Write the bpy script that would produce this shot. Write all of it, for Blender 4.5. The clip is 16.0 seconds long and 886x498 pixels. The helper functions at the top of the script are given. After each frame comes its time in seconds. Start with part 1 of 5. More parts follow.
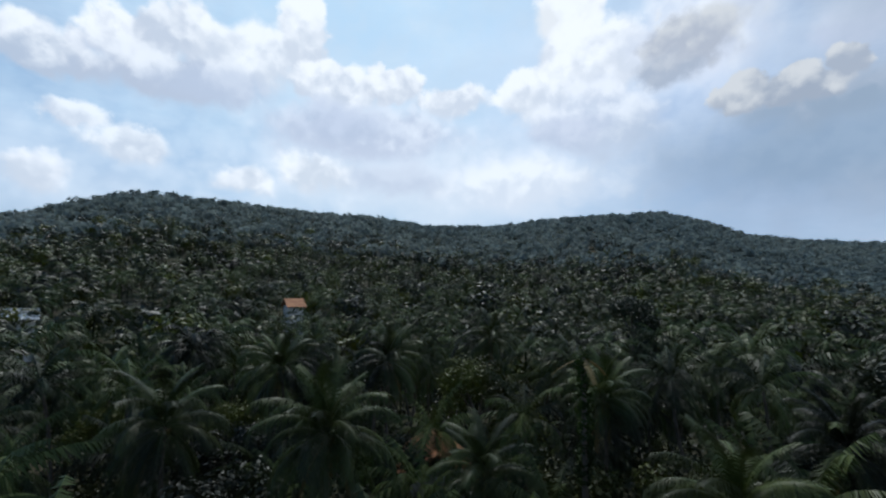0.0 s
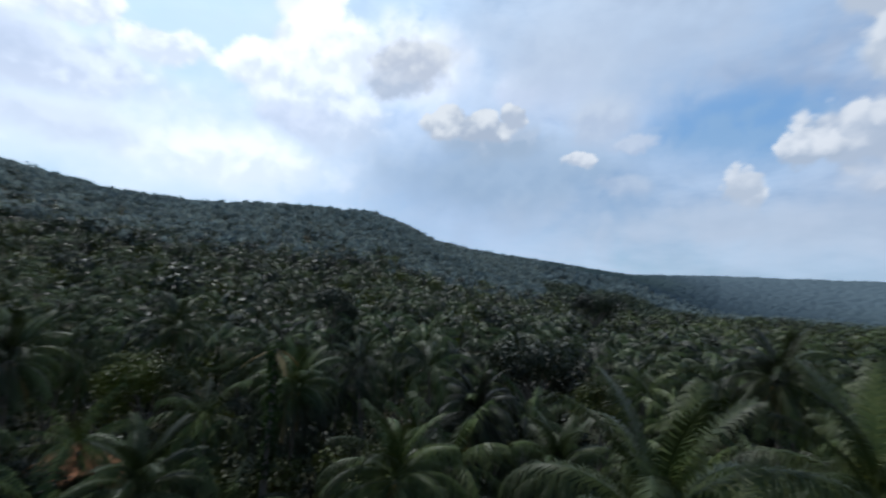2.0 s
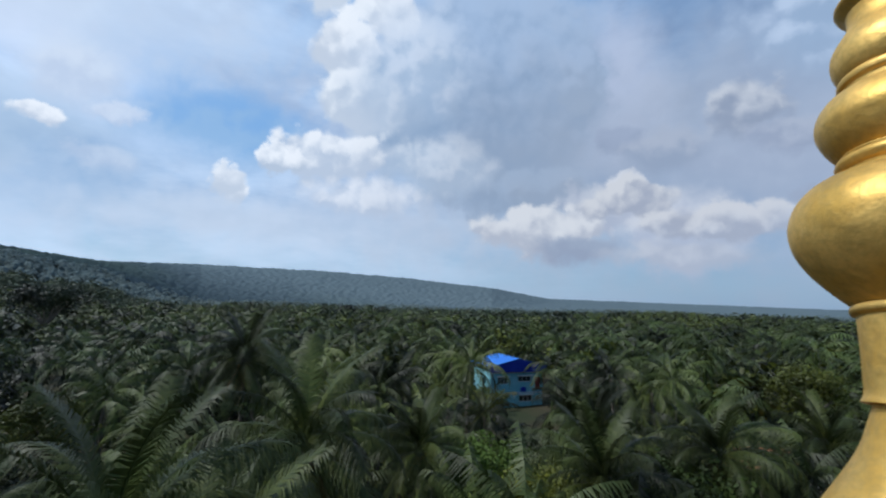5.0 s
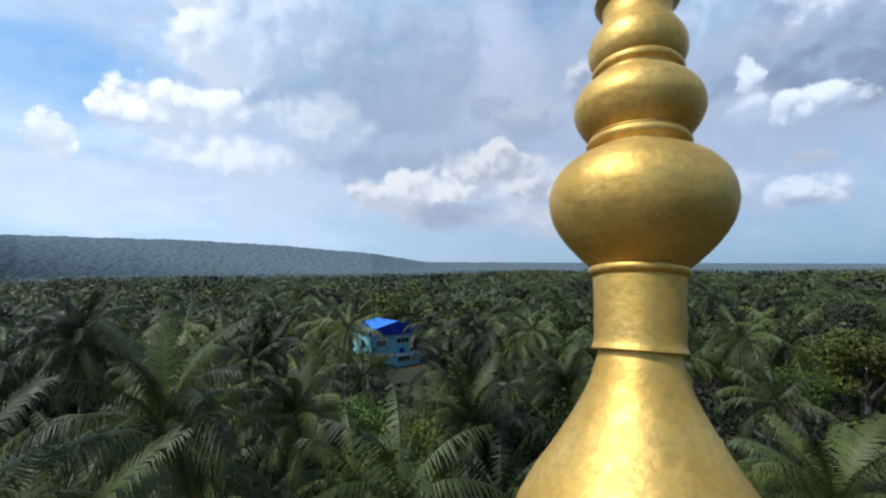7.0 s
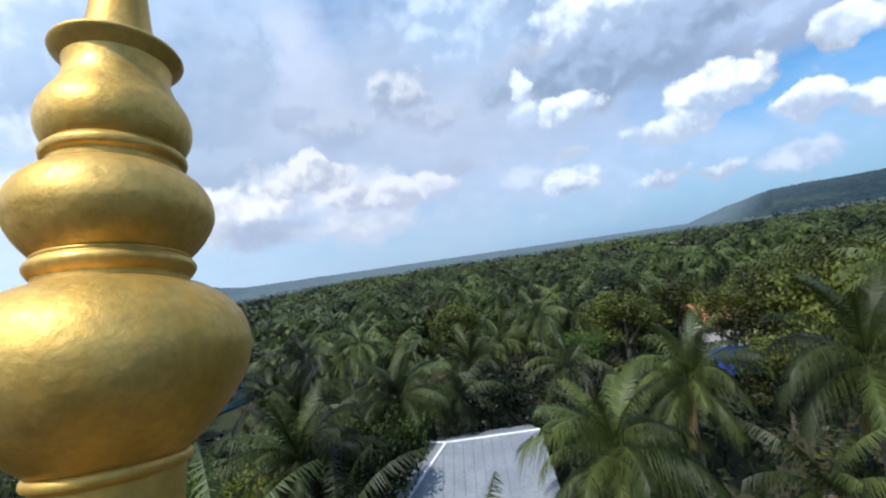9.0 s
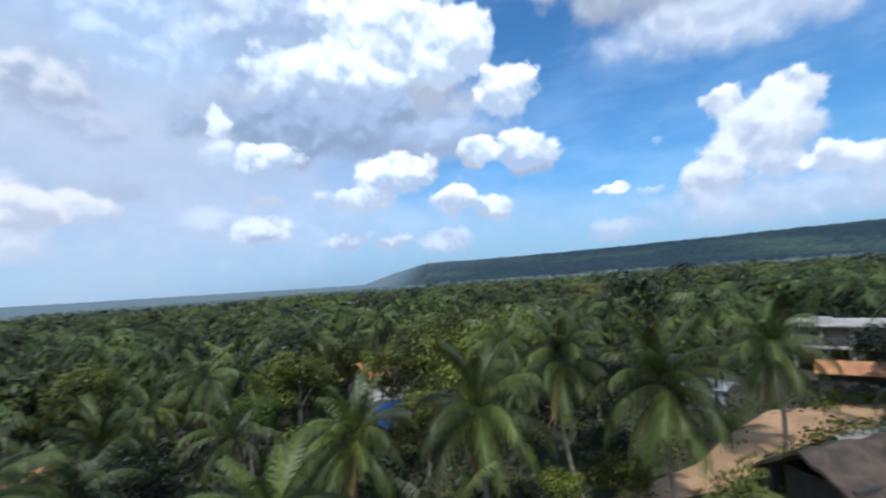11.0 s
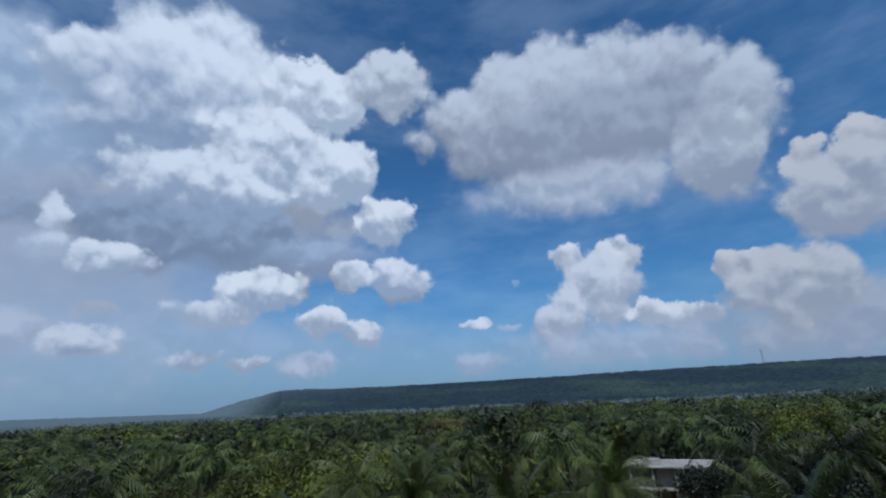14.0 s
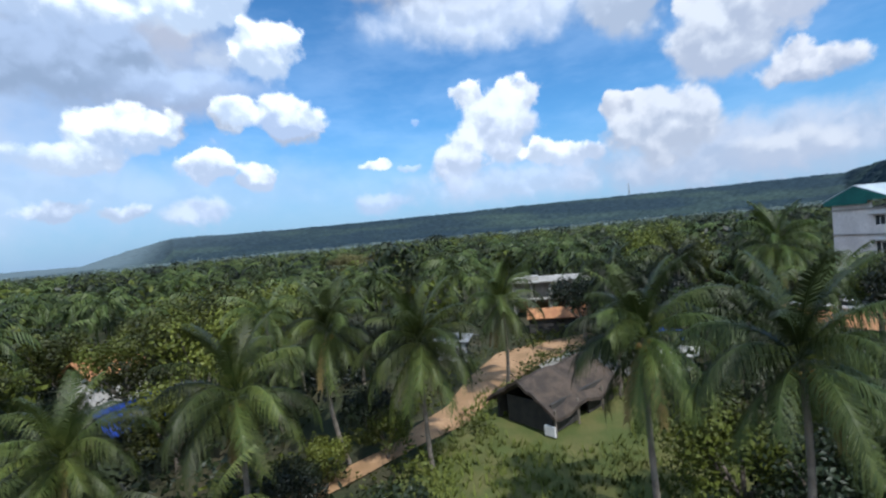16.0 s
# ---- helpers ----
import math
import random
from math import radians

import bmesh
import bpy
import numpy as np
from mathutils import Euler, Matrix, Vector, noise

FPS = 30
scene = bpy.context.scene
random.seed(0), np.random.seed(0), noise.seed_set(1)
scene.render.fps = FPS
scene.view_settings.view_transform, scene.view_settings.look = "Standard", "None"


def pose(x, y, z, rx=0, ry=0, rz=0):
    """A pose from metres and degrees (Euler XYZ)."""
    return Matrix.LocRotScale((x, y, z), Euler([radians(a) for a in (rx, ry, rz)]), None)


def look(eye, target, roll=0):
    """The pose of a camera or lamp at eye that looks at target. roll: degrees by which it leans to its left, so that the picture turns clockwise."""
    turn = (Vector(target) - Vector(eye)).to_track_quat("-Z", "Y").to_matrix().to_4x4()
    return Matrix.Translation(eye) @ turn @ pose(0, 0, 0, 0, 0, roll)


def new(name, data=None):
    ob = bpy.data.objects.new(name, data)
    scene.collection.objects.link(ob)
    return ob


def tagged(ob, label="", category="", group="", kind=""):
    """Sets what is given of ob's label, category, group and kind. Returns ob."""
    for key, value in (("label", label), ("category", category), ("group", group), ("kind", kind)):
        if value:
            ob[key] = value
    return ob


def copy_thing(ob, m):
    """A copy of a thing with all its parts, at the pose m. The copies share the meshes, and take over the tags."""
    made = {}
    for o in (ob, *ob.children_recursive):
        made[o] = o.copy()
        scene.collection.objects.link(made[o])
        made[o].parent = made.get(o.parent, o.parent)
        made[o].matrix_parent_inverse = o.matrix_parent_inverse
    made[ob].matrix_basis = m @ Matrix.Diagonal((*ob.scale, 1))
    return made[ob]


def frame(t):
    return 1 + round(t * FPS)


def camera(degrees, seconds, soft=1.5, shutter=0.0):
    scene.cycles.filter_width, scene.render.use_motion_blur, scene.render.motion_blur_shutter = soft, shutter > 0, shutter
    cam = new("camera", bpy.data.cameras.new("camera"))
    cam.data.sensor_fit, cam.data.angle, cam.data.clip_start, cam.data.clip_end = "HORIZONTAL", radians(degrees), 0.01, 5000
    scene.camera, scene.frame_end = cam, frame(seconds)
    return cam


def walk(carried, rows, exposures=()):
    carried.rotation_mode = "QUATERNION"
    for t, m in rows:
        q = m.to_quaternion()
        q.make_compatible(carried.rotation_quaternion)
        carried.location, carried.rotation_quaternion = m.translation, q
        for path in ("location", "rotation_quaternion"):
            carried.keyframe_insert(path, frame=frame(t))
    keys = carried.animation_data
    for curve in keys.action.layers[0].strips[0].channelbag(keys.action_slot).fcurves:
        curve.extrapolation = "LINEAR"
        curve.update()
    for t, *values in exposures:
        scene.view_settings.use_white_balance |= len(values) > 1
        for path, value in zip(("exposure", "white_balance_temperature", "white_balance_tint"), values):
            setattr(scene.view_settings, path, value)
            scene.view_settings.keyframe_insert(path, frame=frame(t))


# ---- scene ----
# ---------------------------------------------------------------- camera
cam = camera(88.33, 16.0, soft=2.1, shutter=0.3)
PATH = [  # seconds, heading clockwise from +y, tilt, lean, x, y, z
    (0, -109.27, 4.71, 0.49, 0.533, -0.986, -0.161),
    (0.5, -103.53, 3.32, 1.90, 0.558, -1.046, -0.154),
    (1, -96.32, 3.47, 4.23, 0.473, -0.873, -0.059),
    (1.5, -88.21, 1.85, 5.33, 0.316, -0.864, -0.090),
    (2, -74.49, 4.70, 3.97, 0.184, -0.562, -0.073),
    (2.5, -58.45, 6.36, 5.62, -0.037, -0.457, -0.075),
    (3, -47.78, 5.66, 3.85, -0.167, -0.274, -0.046),
    (3.5, -37.28, 8.67, 0.15, -0.255, -0.110, 0.011),
    (4, -30.41, 7.17, 0.37, -0.237, -0.031, 0.003),
    (4.2, -26.51, 7.46, 0.70, -0.260, -0.033, -0.005),
    (6.5, -3.94, 3.87, 1.94, -0.103, 0.007, -0.032),
    (7, -0.00, 2.32, -0.27, -0.002, -0.000, -0.001),
    (7.5, 1.60, 3.10, -4.42, 0.259, 0.016, 0.062),
    (8, 10.43, 3.80, -5.61, 0.635, 0.071, 0.171),
    (8.2, 13.85, 4.02, -6.30, 0.791, 0.133, 0.184),
    (10.3, 38.99, -2.95, -6.78, 0.826, 0.291, 0.555),
    (10.5, 44.85, -1.29, -6.01, 0.896, 0.406, 0.613),
    (11, 60.15, 3.84, -4.32, 1.064, 0.417, 0.635),
    (11.5, 74.20, 5.63, -1.80, 1.428, 0.279, 0.633),
    (12, 86.94, 7.24, -0.92, 1.826, 0.217, 0.654),
    (12.5, 95.08, 6.81, -1.01, 1.991, 0.253, 0.655),
    (13, 87.90, 8.34, -1.12, 1.859, 0.360, 0.688),
    (13.5, 80.63, 14.78, -2.51, 1.659, 0.284, 0.733),
    (14, 77.35, 18.67, -2.65, 1.570, 0.269, 0.750),
    (14.5, 72.01, 12.22, -1.46, 1.472, 0.338, 0.633),
    (15, 75.13, 7.00, -0.28, 1.473, 0.268, 0.572),
    (15.5, 88.14, 1.15, -0.60, 1.544, 0.190, 0.498),
    (16, 88.42, -1.92, -5.35, 1.592, 0.447, 0.391),
]


def heading(az, el=0.0):
    a, e = radians(az), radians(el)
    return Vector((math.sin(a) * math.cos(e), math.cos(a) * math.cos(e), math.sin(e)))


EXPOSURES = [(0, -1.07, 5950, 10), (2, -0.87, 5900, 10), (3.5, -0.69, 5900, 10), (4.2, -0.72, 5900, 10), (6.3, -0.52, 5950, 10), (7, -0.39, 6000, 10), (8.2, -0.25, 6000, 10), (10.3, 0.03, 6000, 10), (11.5, -0.27, 5850, 10), (12.5, -0.32, 5870, 10), (13.1, -0.29, 5870, 10), (14, -0.92, 5700, 10), (14.5, -0.87, 5700, 10), (15.2, -0.42, 5870, 10), (16, -0.05, 5950, 10)]
walk(cam, [(t, look((x, y, z), Vector((x, y, z)) + heading(az, el), lean)) for t, az, el, lean, x, y, z in PATH], EXPOSURES)

# ---------------------------------------------------------------- sky and sun
SUN_AZ, SUN_EL = -118.0, 54.0
sun = new("sun", bpy.data.lights.new("sun", "SUN"))
sun.data.energy, sun.data.angle, sun.data.color = 5.0, radians(1.2), (1.0, 0.95, 0.86)
sun.matrix_basis = look(heading(SUN_AZ, SUN_EL) * 50, (0, 0, 0))

world = bpy.data.worlds.new("sky")
scene.world = world
world.use_nodes = True
world.cycles.sampling_method, world.cycles.sample_map_resolution = "MANUAL", 256


class Tree:
    """A small helper for node trees."""

    def __init__(self, nodes):
        self.t = nodes
        self.t.nodes.clear()

    def node(self, kind, **props):
        n = self.t.nodes.new(kind)
        for key, value in props.items():
            setattr(n, key, value)
        return n

    def put(self, socket, value):
        if isinstance(value, bpy.types.NodeSocket):
            self.t.links.new(value, socket)
        else:
            socket.default_value = value

    def math(self, op, a, b=0.0, c=0.0):
        n = self.node("ShaderNodeMath", operation=op)
        for s, v in zip(n.inputs, (a, b, c)):
            self.put(s, v)
        return n.outputs[0]

    def vec(self, op, a, b=(0, 0, 0), c=None):
        n = self.node("ShaderNodeVectorMath", operation=op)
        self.put(n.inputs[0], a)
        self.put(n.inputs[1], b)
        if c is not None:
            self.put(n.inputs[2], c)
        return n.outputs["Value"] if op in ("LENGTH", "DOT_PRODUCT") else n.outputs[0]

    def ramp(self, x, lo, hi, a=0.0, b=1.0, smooth=True):
        n = self.node("ShaderNodeMapRange", interpolation_type="SMOOTHSTEP" if smooth else "LINEAR")
        for s, v in zip(n.inputs, (x, lo, hi, a, b)):
            self.put(s, v)
        return n.outputs[0]

    def mix(self, f, a, b, mode="MIX"):
        n = self.node("ShaderNodeMix", data_type="RGBA", blend_type=mode)
        self.put(n.inputs[0], f)
        self.put(n.inputs[6], a)
        self.put(n.inputs[7], b)
        return n.outputs[2]

    def noise(self, vector, scale, detail=4.0, rough=0.55, colour=False):
        n = self.node("ShaderNodeTexNoise")
        if vector is not None:
            self.put(n.inputs["Vector"], vector)
        self.put(n.inputs["Scale"], scale)
        self.put(n.inputs["Detail"], detail)
        self.put(n.inputs["Roughness"], rough)
        return n.outputs["Color" if colour else "Fac"]


sky = Tree(world.node_tree)
way = sky.node("ShaderNodeTexCoord").outputs["Generated"]
part_xyz = sky.node("ShaderNodeSeparateXYZ")
sky.put(part_xyz.inputs[0], way)
deg = 180 / math.pi
az_out = sky.math("MULTIPLY", sky.math("ARCTAN2", part_xyz.outputs[0], part_xyz.outputs[1]), deg)
el_out = sky.math("MULTIPLY", sky.math("ARCSINE", part_xyz.outputs[2]), deg)
flat = sky.node("ShaderNodeCombineXYZ")
sky.put(flat.inputs[0], az_out)
sky.put(flat.inputs[1], el_out)
# heaped clouds: the sky's plane is bent a little by noise, and two sizes of rounded cells give puffs,
# lit from above by their slope
coarse = sky.vec("SUBTRACT", sky.noise(way, 6.0, 2.0, 0.5, True), (0.5, 0.5, 0.5))
fine = sky.vec("SUBTRACT", sky.noise(way, 22.0, 5.0, 0.6, True), (0.5, 0.5, 0.5))
plane = sky.vec("MULTIPLY_ADD", coarse, (3.0, 2.2, 0.0), flat.outputs[0])
plane = sky.vec("MULTIPLY_ADD", fine, (3.4, 2.8, 0.0), plane)
bent = sky.vec("MULTIPLY_ADD", fine, (0.035, 0.035, 0.035), way)


def cells(where, scale):
    n = sky.node("ShaderNodeTexVoronoi", feature="SMOOTH_F1")
    sky.put(n.inputs["Vector"], where)
    n.inputs["Scale"].default_value, n.inputs["Detail"].default_value, n.inputs["Roughness"].default_value = scale, 1.5, 0.5
    n.inputs["Smoothness"].default_value = 0.3
    return n.outputs["Distance"]


def heaps(where):
    return sky.math("MULTIPLY_ADD", cells(where, 27.0), 0.45, cells(where, 11.0))


heap_here = heaps(bent)
billow = sky.math("SUBTRACT", heap_here, 1.0)
relief = sky.math("SUBTRACT", heaps(sky.vec("ADD", bent, tuple(0.022 * q for q in heading(SUN_AZ, SUN_EL)))), heap_here)
relief = sky.math("MULTIPLY_ADD", sky.math("SUBTRACT", sky.noise(way, 9.0, 5.0, 0.6), 0.5), 0.9, relief)
wisp = sky.noise(sky.vec("MULTIPLY", way, (1.0, 1.0, 3.0)), 3.2, 5.0, 0.6)
nishita = sky.node("ShaderNodeTexSky", sky_type="NISHITA", sun_disc=False)
nishita.sun_elevation, nishita.sun_rotation = radians(SUN_EL), radians(SUN_AZ)
SKY = sky.mix(1.0, nishita.outputs[0], (0.081, 0.150, 0.194, 1), "MULTIPLY")
# thin high veil, thicker low down and towards the sun
veil = sky.math("MULTIPLY", sky.ramp(wisp, 0.36, 0.68), 0.75)
toward = sky.ramp(sky.vec("DOT_PRODUCT", way, tuple(heading(-82, 30))), -0.2, 0.9)
SKY = sky.mix(sky.math("MULTIPLY", veil, sky.math("MULTIPLY_ADD", toward, 0.8, 0.12)), SKY, (1.7, 2.0, 2.3, 1))
LOW = sky.mix(sky.ramp(az_out, -60.0, 60.0), (1.05, 1.26, 1.52, 1), (0.43, 0.63, 0.90, 1))
SKY = sky.mix(sky.ramp(el_out, 15.0, -1.0, 0.0, 0.8), SKY, LOW)


def cloud(az, el, wide, high, top, foot, solid=0.9, soft=0.35, flatness=1.0):
    """One heap of cloud, its middle and half sizes in degrees, with a lit head, a grey foot and a softer, flatter base."""
    global SKY
    here = sky.vec("MULTIPLY_ADD", SKY, (1e-9, 1e-9, 0.0), plane)  # keeps the heaps in order, one after another
    v = sky.vec("MULTIPLY_ADD", here, (1 / wide, 1 / high, 0), (-az / wide, -el / high, 0))
    height = sky.vec("DOT_PRODUCT", v, (0, 1, 0))
    if flatness != 1.0:
        low = sky.math("MINIMUM", height, 0.0)
        across = sky.vec("DOT_PRODUCT", v, (1, 0, 0))
        tall = sky.math("MULTIPLY_ADD", low, flatness - 1, height)
        size = sky.math("SQRT", sky.math("MULTIPLY_ADD", tall, tall, sky.math("MULTIPLY", across, across)))
    else:
        size = sky.vec("LENGTH", v)
    rim = min(0.55, 2.4 / min(wide, high)) if soft < 0.3 else 0.3
    rough = sky.math("MULTIPLY_ADD", billow, rim, size)
    edge = sky.ramp(height, 0.3, -0.9, 1.0 - soft, 0.86 - 1.1 * soft)
    cover = sky.ramp(rough, 1.0 + soft, edge, 0.0, solid)
    up = sky.ramp(sky.math("MULTIPLY_ADD", relief, 1.7 if min(wide, high) < 8 else 0.8, height), -0.55, 0.9)
    SKY = sky.mix(cover, SKY, sky.mix(up, (*foot, 1), (*top, 1)))


cloud(-115.6, 26.2, 49.0, 24.7, (1.45, 1.92, 2.26), (1.61, 1.95, 2.18), 0.85, 0.60)
cloud(-78.7, 17.7, 25.7, 14.8, (1.79, 1.94, 2.22), (1.30, 1.52, 1.91), 0.60, 0.80)
cloud(-150.0, 9.3, 13.9, 4.8, (1.98, 2.14, 2.28), (1.72, 1.90, 2.10), 0.60, 0.80)
cloud(-111.1, 12.5, 27.8, 5.6, (2.10, 2.20, 2.30), (1.82, 1.97, 2.10), 0.75, 0.60)
cloud(-70.2, 11.2, 11.4, 6.0, (1.21, 1.48, 1.92), (1.15, 1.42, 1.84), 0.85, 0.70)
cloud(-152.4, 21.1, 4.7, 3.1, (2.35, 2.39, 2.38), (1.24, 1.40, 1.63), 0.95, 0.20, 1.4)
cloud(-146.4, 23.9, 3.8, 3.0, (2.35, 2.39, 2.38), (1.44, 1.56, 1.78), 0.97, 0.14)
cloud(-140.9, 25.9, 4.0, 3.7, (2.35, 2.39, 2.38), (1.47, 1.60, 1.78), 0.97, 0.14)
cloud(-133.3, 24.8, 6.7, 4.3, (2.35, 2.39, 2.38), (1.63, 1.75, 1.90), 0.95, 0.20)
cloud(-140.7, 21.6, 9.1, 3.0, (2.14, 2.22, 2.28), (1.24, 1.38, 1.61), 0.95, 0.25)
cloud(-136.2, 21.4, 6.4, 2.0, (1.52, 1.67, 1.90), (1.30, 1.47, 1.74), 0.90, 0.45)
cloud(-149.1, 16.1, 3.2, 1.6, (2.30, 2.37, 2.38), (1.61, 1.73, 1.90), 0.90, 0.25, 1.5)
cloud(-144.4, 14.1, 4.4, 2.5, (2.30, 2.37, 2.38), (1.60, 1.73, 1.88), 0.90, 0.25)
cloud(-133.3, 11.9, 4.2, 2.4, (2.35, 2.39, 2.38), (1.63, 1.75, 1.88), 0.90, 0.22)
cloud(-151.7, 10.3, 3.2, 2.2, (2.30, 2.35, 2.38), (1.60, 1.73, 1.88), 0.90, 0.25)
cloud(-127.0, 28.7, 3.0, 6.2, (2.35, 2.39, 2.38), (1.66, 1.78, 1.92), 0.98, 0.14)
cloud(-122.7, 23.2, 6.2, 3.7, (2.35, 2.39, 2.38), (1.56, 1.69, 1.86), 0.97, 0.14)
cloud(-116.3, 24.3, 4.3, 2.6, (2.35, 2.39, 2.38), (1.60, 1.71, 1.86), 0.97, 0.12)
cloud(-108.3, 22.3, 5.5, 2.7, (2.35, 2.39, 2.38), (1.63, 1.75, 1.90), 0.97, 0.14)
cloud(-119.7, 18.3, 13.1, 3.6, (1.98, 2.10, 2.24), (1.42, 1.56, 1.81), 0.95, 0.30)
cloud(-122.6, 19.1, 6.5, 2.5, (1.42, 1.58, 1.87), (1.27, 1.44, 1.72), 0.85, 0.45)
cloud(-115.4, 13.1, 7.1, 1.8, (1.62, 1.76, 1.96), (1.44, 1.58, 1.81), 0.80, 0.50)
cloud(-93.2, 31.3, 4.8, 3.8, (2.35, 2.39, 2.38), (2.05, 2.09, 2.08), 0.98, 0.14)
cloud(-89.9, 25.8, 7.8, 5.5, (2.35, 2.39, 2.38), (1.73, 1.83, 1.95), 0.97, 0.16)
cloud(-96.7, 22.9, 6.3, 3.8, (2.35, 2.39, 2.38), (1.66, 1.78, 1.92), 0.97, 0.16)
cloud(-79.5, 26.3, 7.3, 5.3, (2.30, 2.35, 2.38), (1.82, 1.93, 2.12), 0.93, 0.30)
cloud(-90.0, 19.8, 7.8, 4.7, (2.14, 2.22, 2.30), (1.48, 1.63, 1.86), 0.90, 0.30)
cloud(-93.4, 18.5, 4.7, 1.8, (1.52, 1.65, 1.90), (1.33, 1.48, 1.75), 0.80, 0.50)
cloud(-125.1, 13.3, 5.3, 2.3, (2.35, 2.39, 2.38), (1.66, 1.78, 1.90), 0.90, 0.25)
cloud(-98.9, 12.4, 10.4, 3.1, (2.26, 2.33, 2.34), (1.77, 1.90, 2.05), 0.85, 0.35)
cloud(-66.1, 23.8, 3.2, 2.3, (2.06, 2.14, 2.32), (1.72, 1.82, 2.10), 0.85, 0.40)
cloud(-59.7, 24.9, 8.3, 4.8, (1.77, 1.85, 1.95), (1.45, 1.57, 1.79), 0.80, 0.60)
cloud(-48.3, 20.1, 5.9, 7.0, (0.90, 1.28, 1.80), (1.02, 1.30, 1.71), 0.80, 0.70)
cloud(-21.5, 24.5, 41.4, 18.5, (0.55, 0.93, 1.44), (1.00, 1.16, 1.40), 0.75, 0.60)
cloud(-54.0, 29.3, 20.4, 8.3, (1.34, 1.46, 1.61), (1.04, 1.20, 1.41), 0.65, 0.60)
cloud(-67.4, 13.1, 18.0, 6.7, (0.73, 0.96, 1.21), (0.64, 0.87, 1.13), 0.80, 0.70)
cloud(-29.0, 8.0, 34.6, 3.9, (1.19, 1.30, 1.46), (1.11, 1.23, 1.39), 0.60, 0.70)
cloud(5.6, 23.8, 6.2, 7.8, (1.19, 1.28, 1.55), (1.03, 1.14, 1.43), 0.80, 0.50)
cloud(-41.3, 18.5, 9.5, 4.5, (0.41, 0.79, 1.33), (0.51, 0.87, 1.32), 0.85, 0.50)
cloud(-80.1, 26.7, 5.4, 3.5, (1.69, 1.72, 1.71), (1.16, 1.24, 1.38), 0.95, 0.20)
cloud(-82.3, 23.9, 3.5, 1.9, (1.48, 1.55, 1.64), (1.03, 1.16, 1.35), 0.90, 0.30)
cloud(-69.4, 17.9, 7.5, 2.6, (1.08, 1.22, 1.41), (0.79, 0.98, 1.20), 0.85, 0.45)
cloud(-75.9, 19.9, 3.9, 2.4, (1.69, 1.72, 1.71), (1.06, 1.16, 1.30), 0.98, 0.10)
cloud(-70.9, 19.4, 4.7, 2.2, (1.69, 1.72, 1.71), (0.93, 1.05, 1.22), 0.98, 0.12)
cloud(-66.3, 21.1, 2.2, 1.7, (1.69, 1.72, 1.71), (1.03, 1.14, 1.30), 0.97, 0.12)
cloud(-56.2, 20.5, 4.7, 3.2, (1.29, 1.41, 1.56), (1.03, 1.17, 1.39), 0.80, 0.40)
cloud(-58.3, 15.9, 2.4, 1.0, (1.66, 1.69, 1.71), (1.12, 1.22, 1.36), 0.95, 0.20)
cloud(-51.7, 17.9, 2.4, 1.1, (1.29, 1.40, 1.56), (1.03, 1.17, 1.40), 0.80, 0.30)
cloud(-53.2, 13.3, 2.7, 1.2, (1.11, 1.26, 1.46), (0.95, 1.11, 1.35), 0.70, 0.40)
cloud(-10.9, 24.8, 17.2, 13.3, (0.75, 0.96, 1.26), (0.43, 0.63, 0.91), 0.98, 0.10)
cloud(1.8, 26.1, 3.5, 4.0, (0.73, 0.94, 1.25), (0.53, 0.72, 0.98), 0.98, 0.10)
cloud(-4.9, 13.5, 9.4, 3.7, (0.64, 0.86, 1.15), (0.47, 0.65, 0.90), 0.95, 0.20)
cloud(-31.5, 35.0, 3.8, 3.4, (1.69, 1.72, 1.71), (1.17, 1.27, 1.38), 0.95, 0.16)
cloud(-24.0, 33.8, 5.5, 4.2, (1.69, 1.72, 1.71), (1.15, 1.24, 1.36), 0.98, 0.10)
cloud(-28.6, 29.5, 4.5, 4.3, (1.66, 1.69, 1.70), (1.08, 1.18, 1.31), 0.97, 0.12)
cloud(-26.5, 23.0, 6.1, 4.9, (1.63, 1.67, 1.68), (1.03, 1.15, 1.30), 0.97, 0.14)
cloud(-20.6, 27.5, 7.6, 8.5, (1.21, 1.34, 1.51), (0.81, 1.01, 1.26), 0.85, 0.50)
cloud(-16.5, 16.5, 7.7, 3.9, (1.34, 1.44, 1.55), (0.83, 1.01, 1.23), 0.90, 0.30)
cloud(-29.6, 17.1, 7.2, 4.1, (1.63, 1.66, 1.68), (0.97, 1.10, 1.28), 0.97, 0.14)
cloud(-24.7, 12.4, 7.6, 2.4, (1.51, 1.55, 1.61), (0.98, 1.11, 1.30), 0.90, 0.30)
cloud(-35.8, 16.1, 3.5, 2.0, (1.66, 1.69, 1.71), (0.93, 1.06, 1.23), 0.97, 0.12)
cloud(-41.1, 12.4, 2.2, 2.7, (1.63, 1.67, 1.70), (1.06, 1.17, 1.31), 0.95, 0.16)
cloud(-43.3, 8.7, 8.5, 2.1, (1.08, 1.24, 1.44), (1.03, 1.18, 1.37), 0.60, 0.50)
cloud(4.7, 11.7, 6.1, 3.7, (1.58, 1.60, 1.65), (0.95, 1.02, 1.22), 0.97, 0.16)
cloud(17.1, 16.4, 35.0, 15.1, (0.68, 0.78, 0.94), (0.67, 0.75, 0.88), 0.70, 0.60)
cloud(-3.1, 8.8, 7.8, 3.5, (1.32, 1.33, 1.34), (0.86, 0.91, 1.02), 0.95, 0.16)
cloud(6.9, 13.1, 3.9, 2.7, (1.32, 1.33, 1.35), (0.84, 0.89, 1.04), 0.97, 0.14)
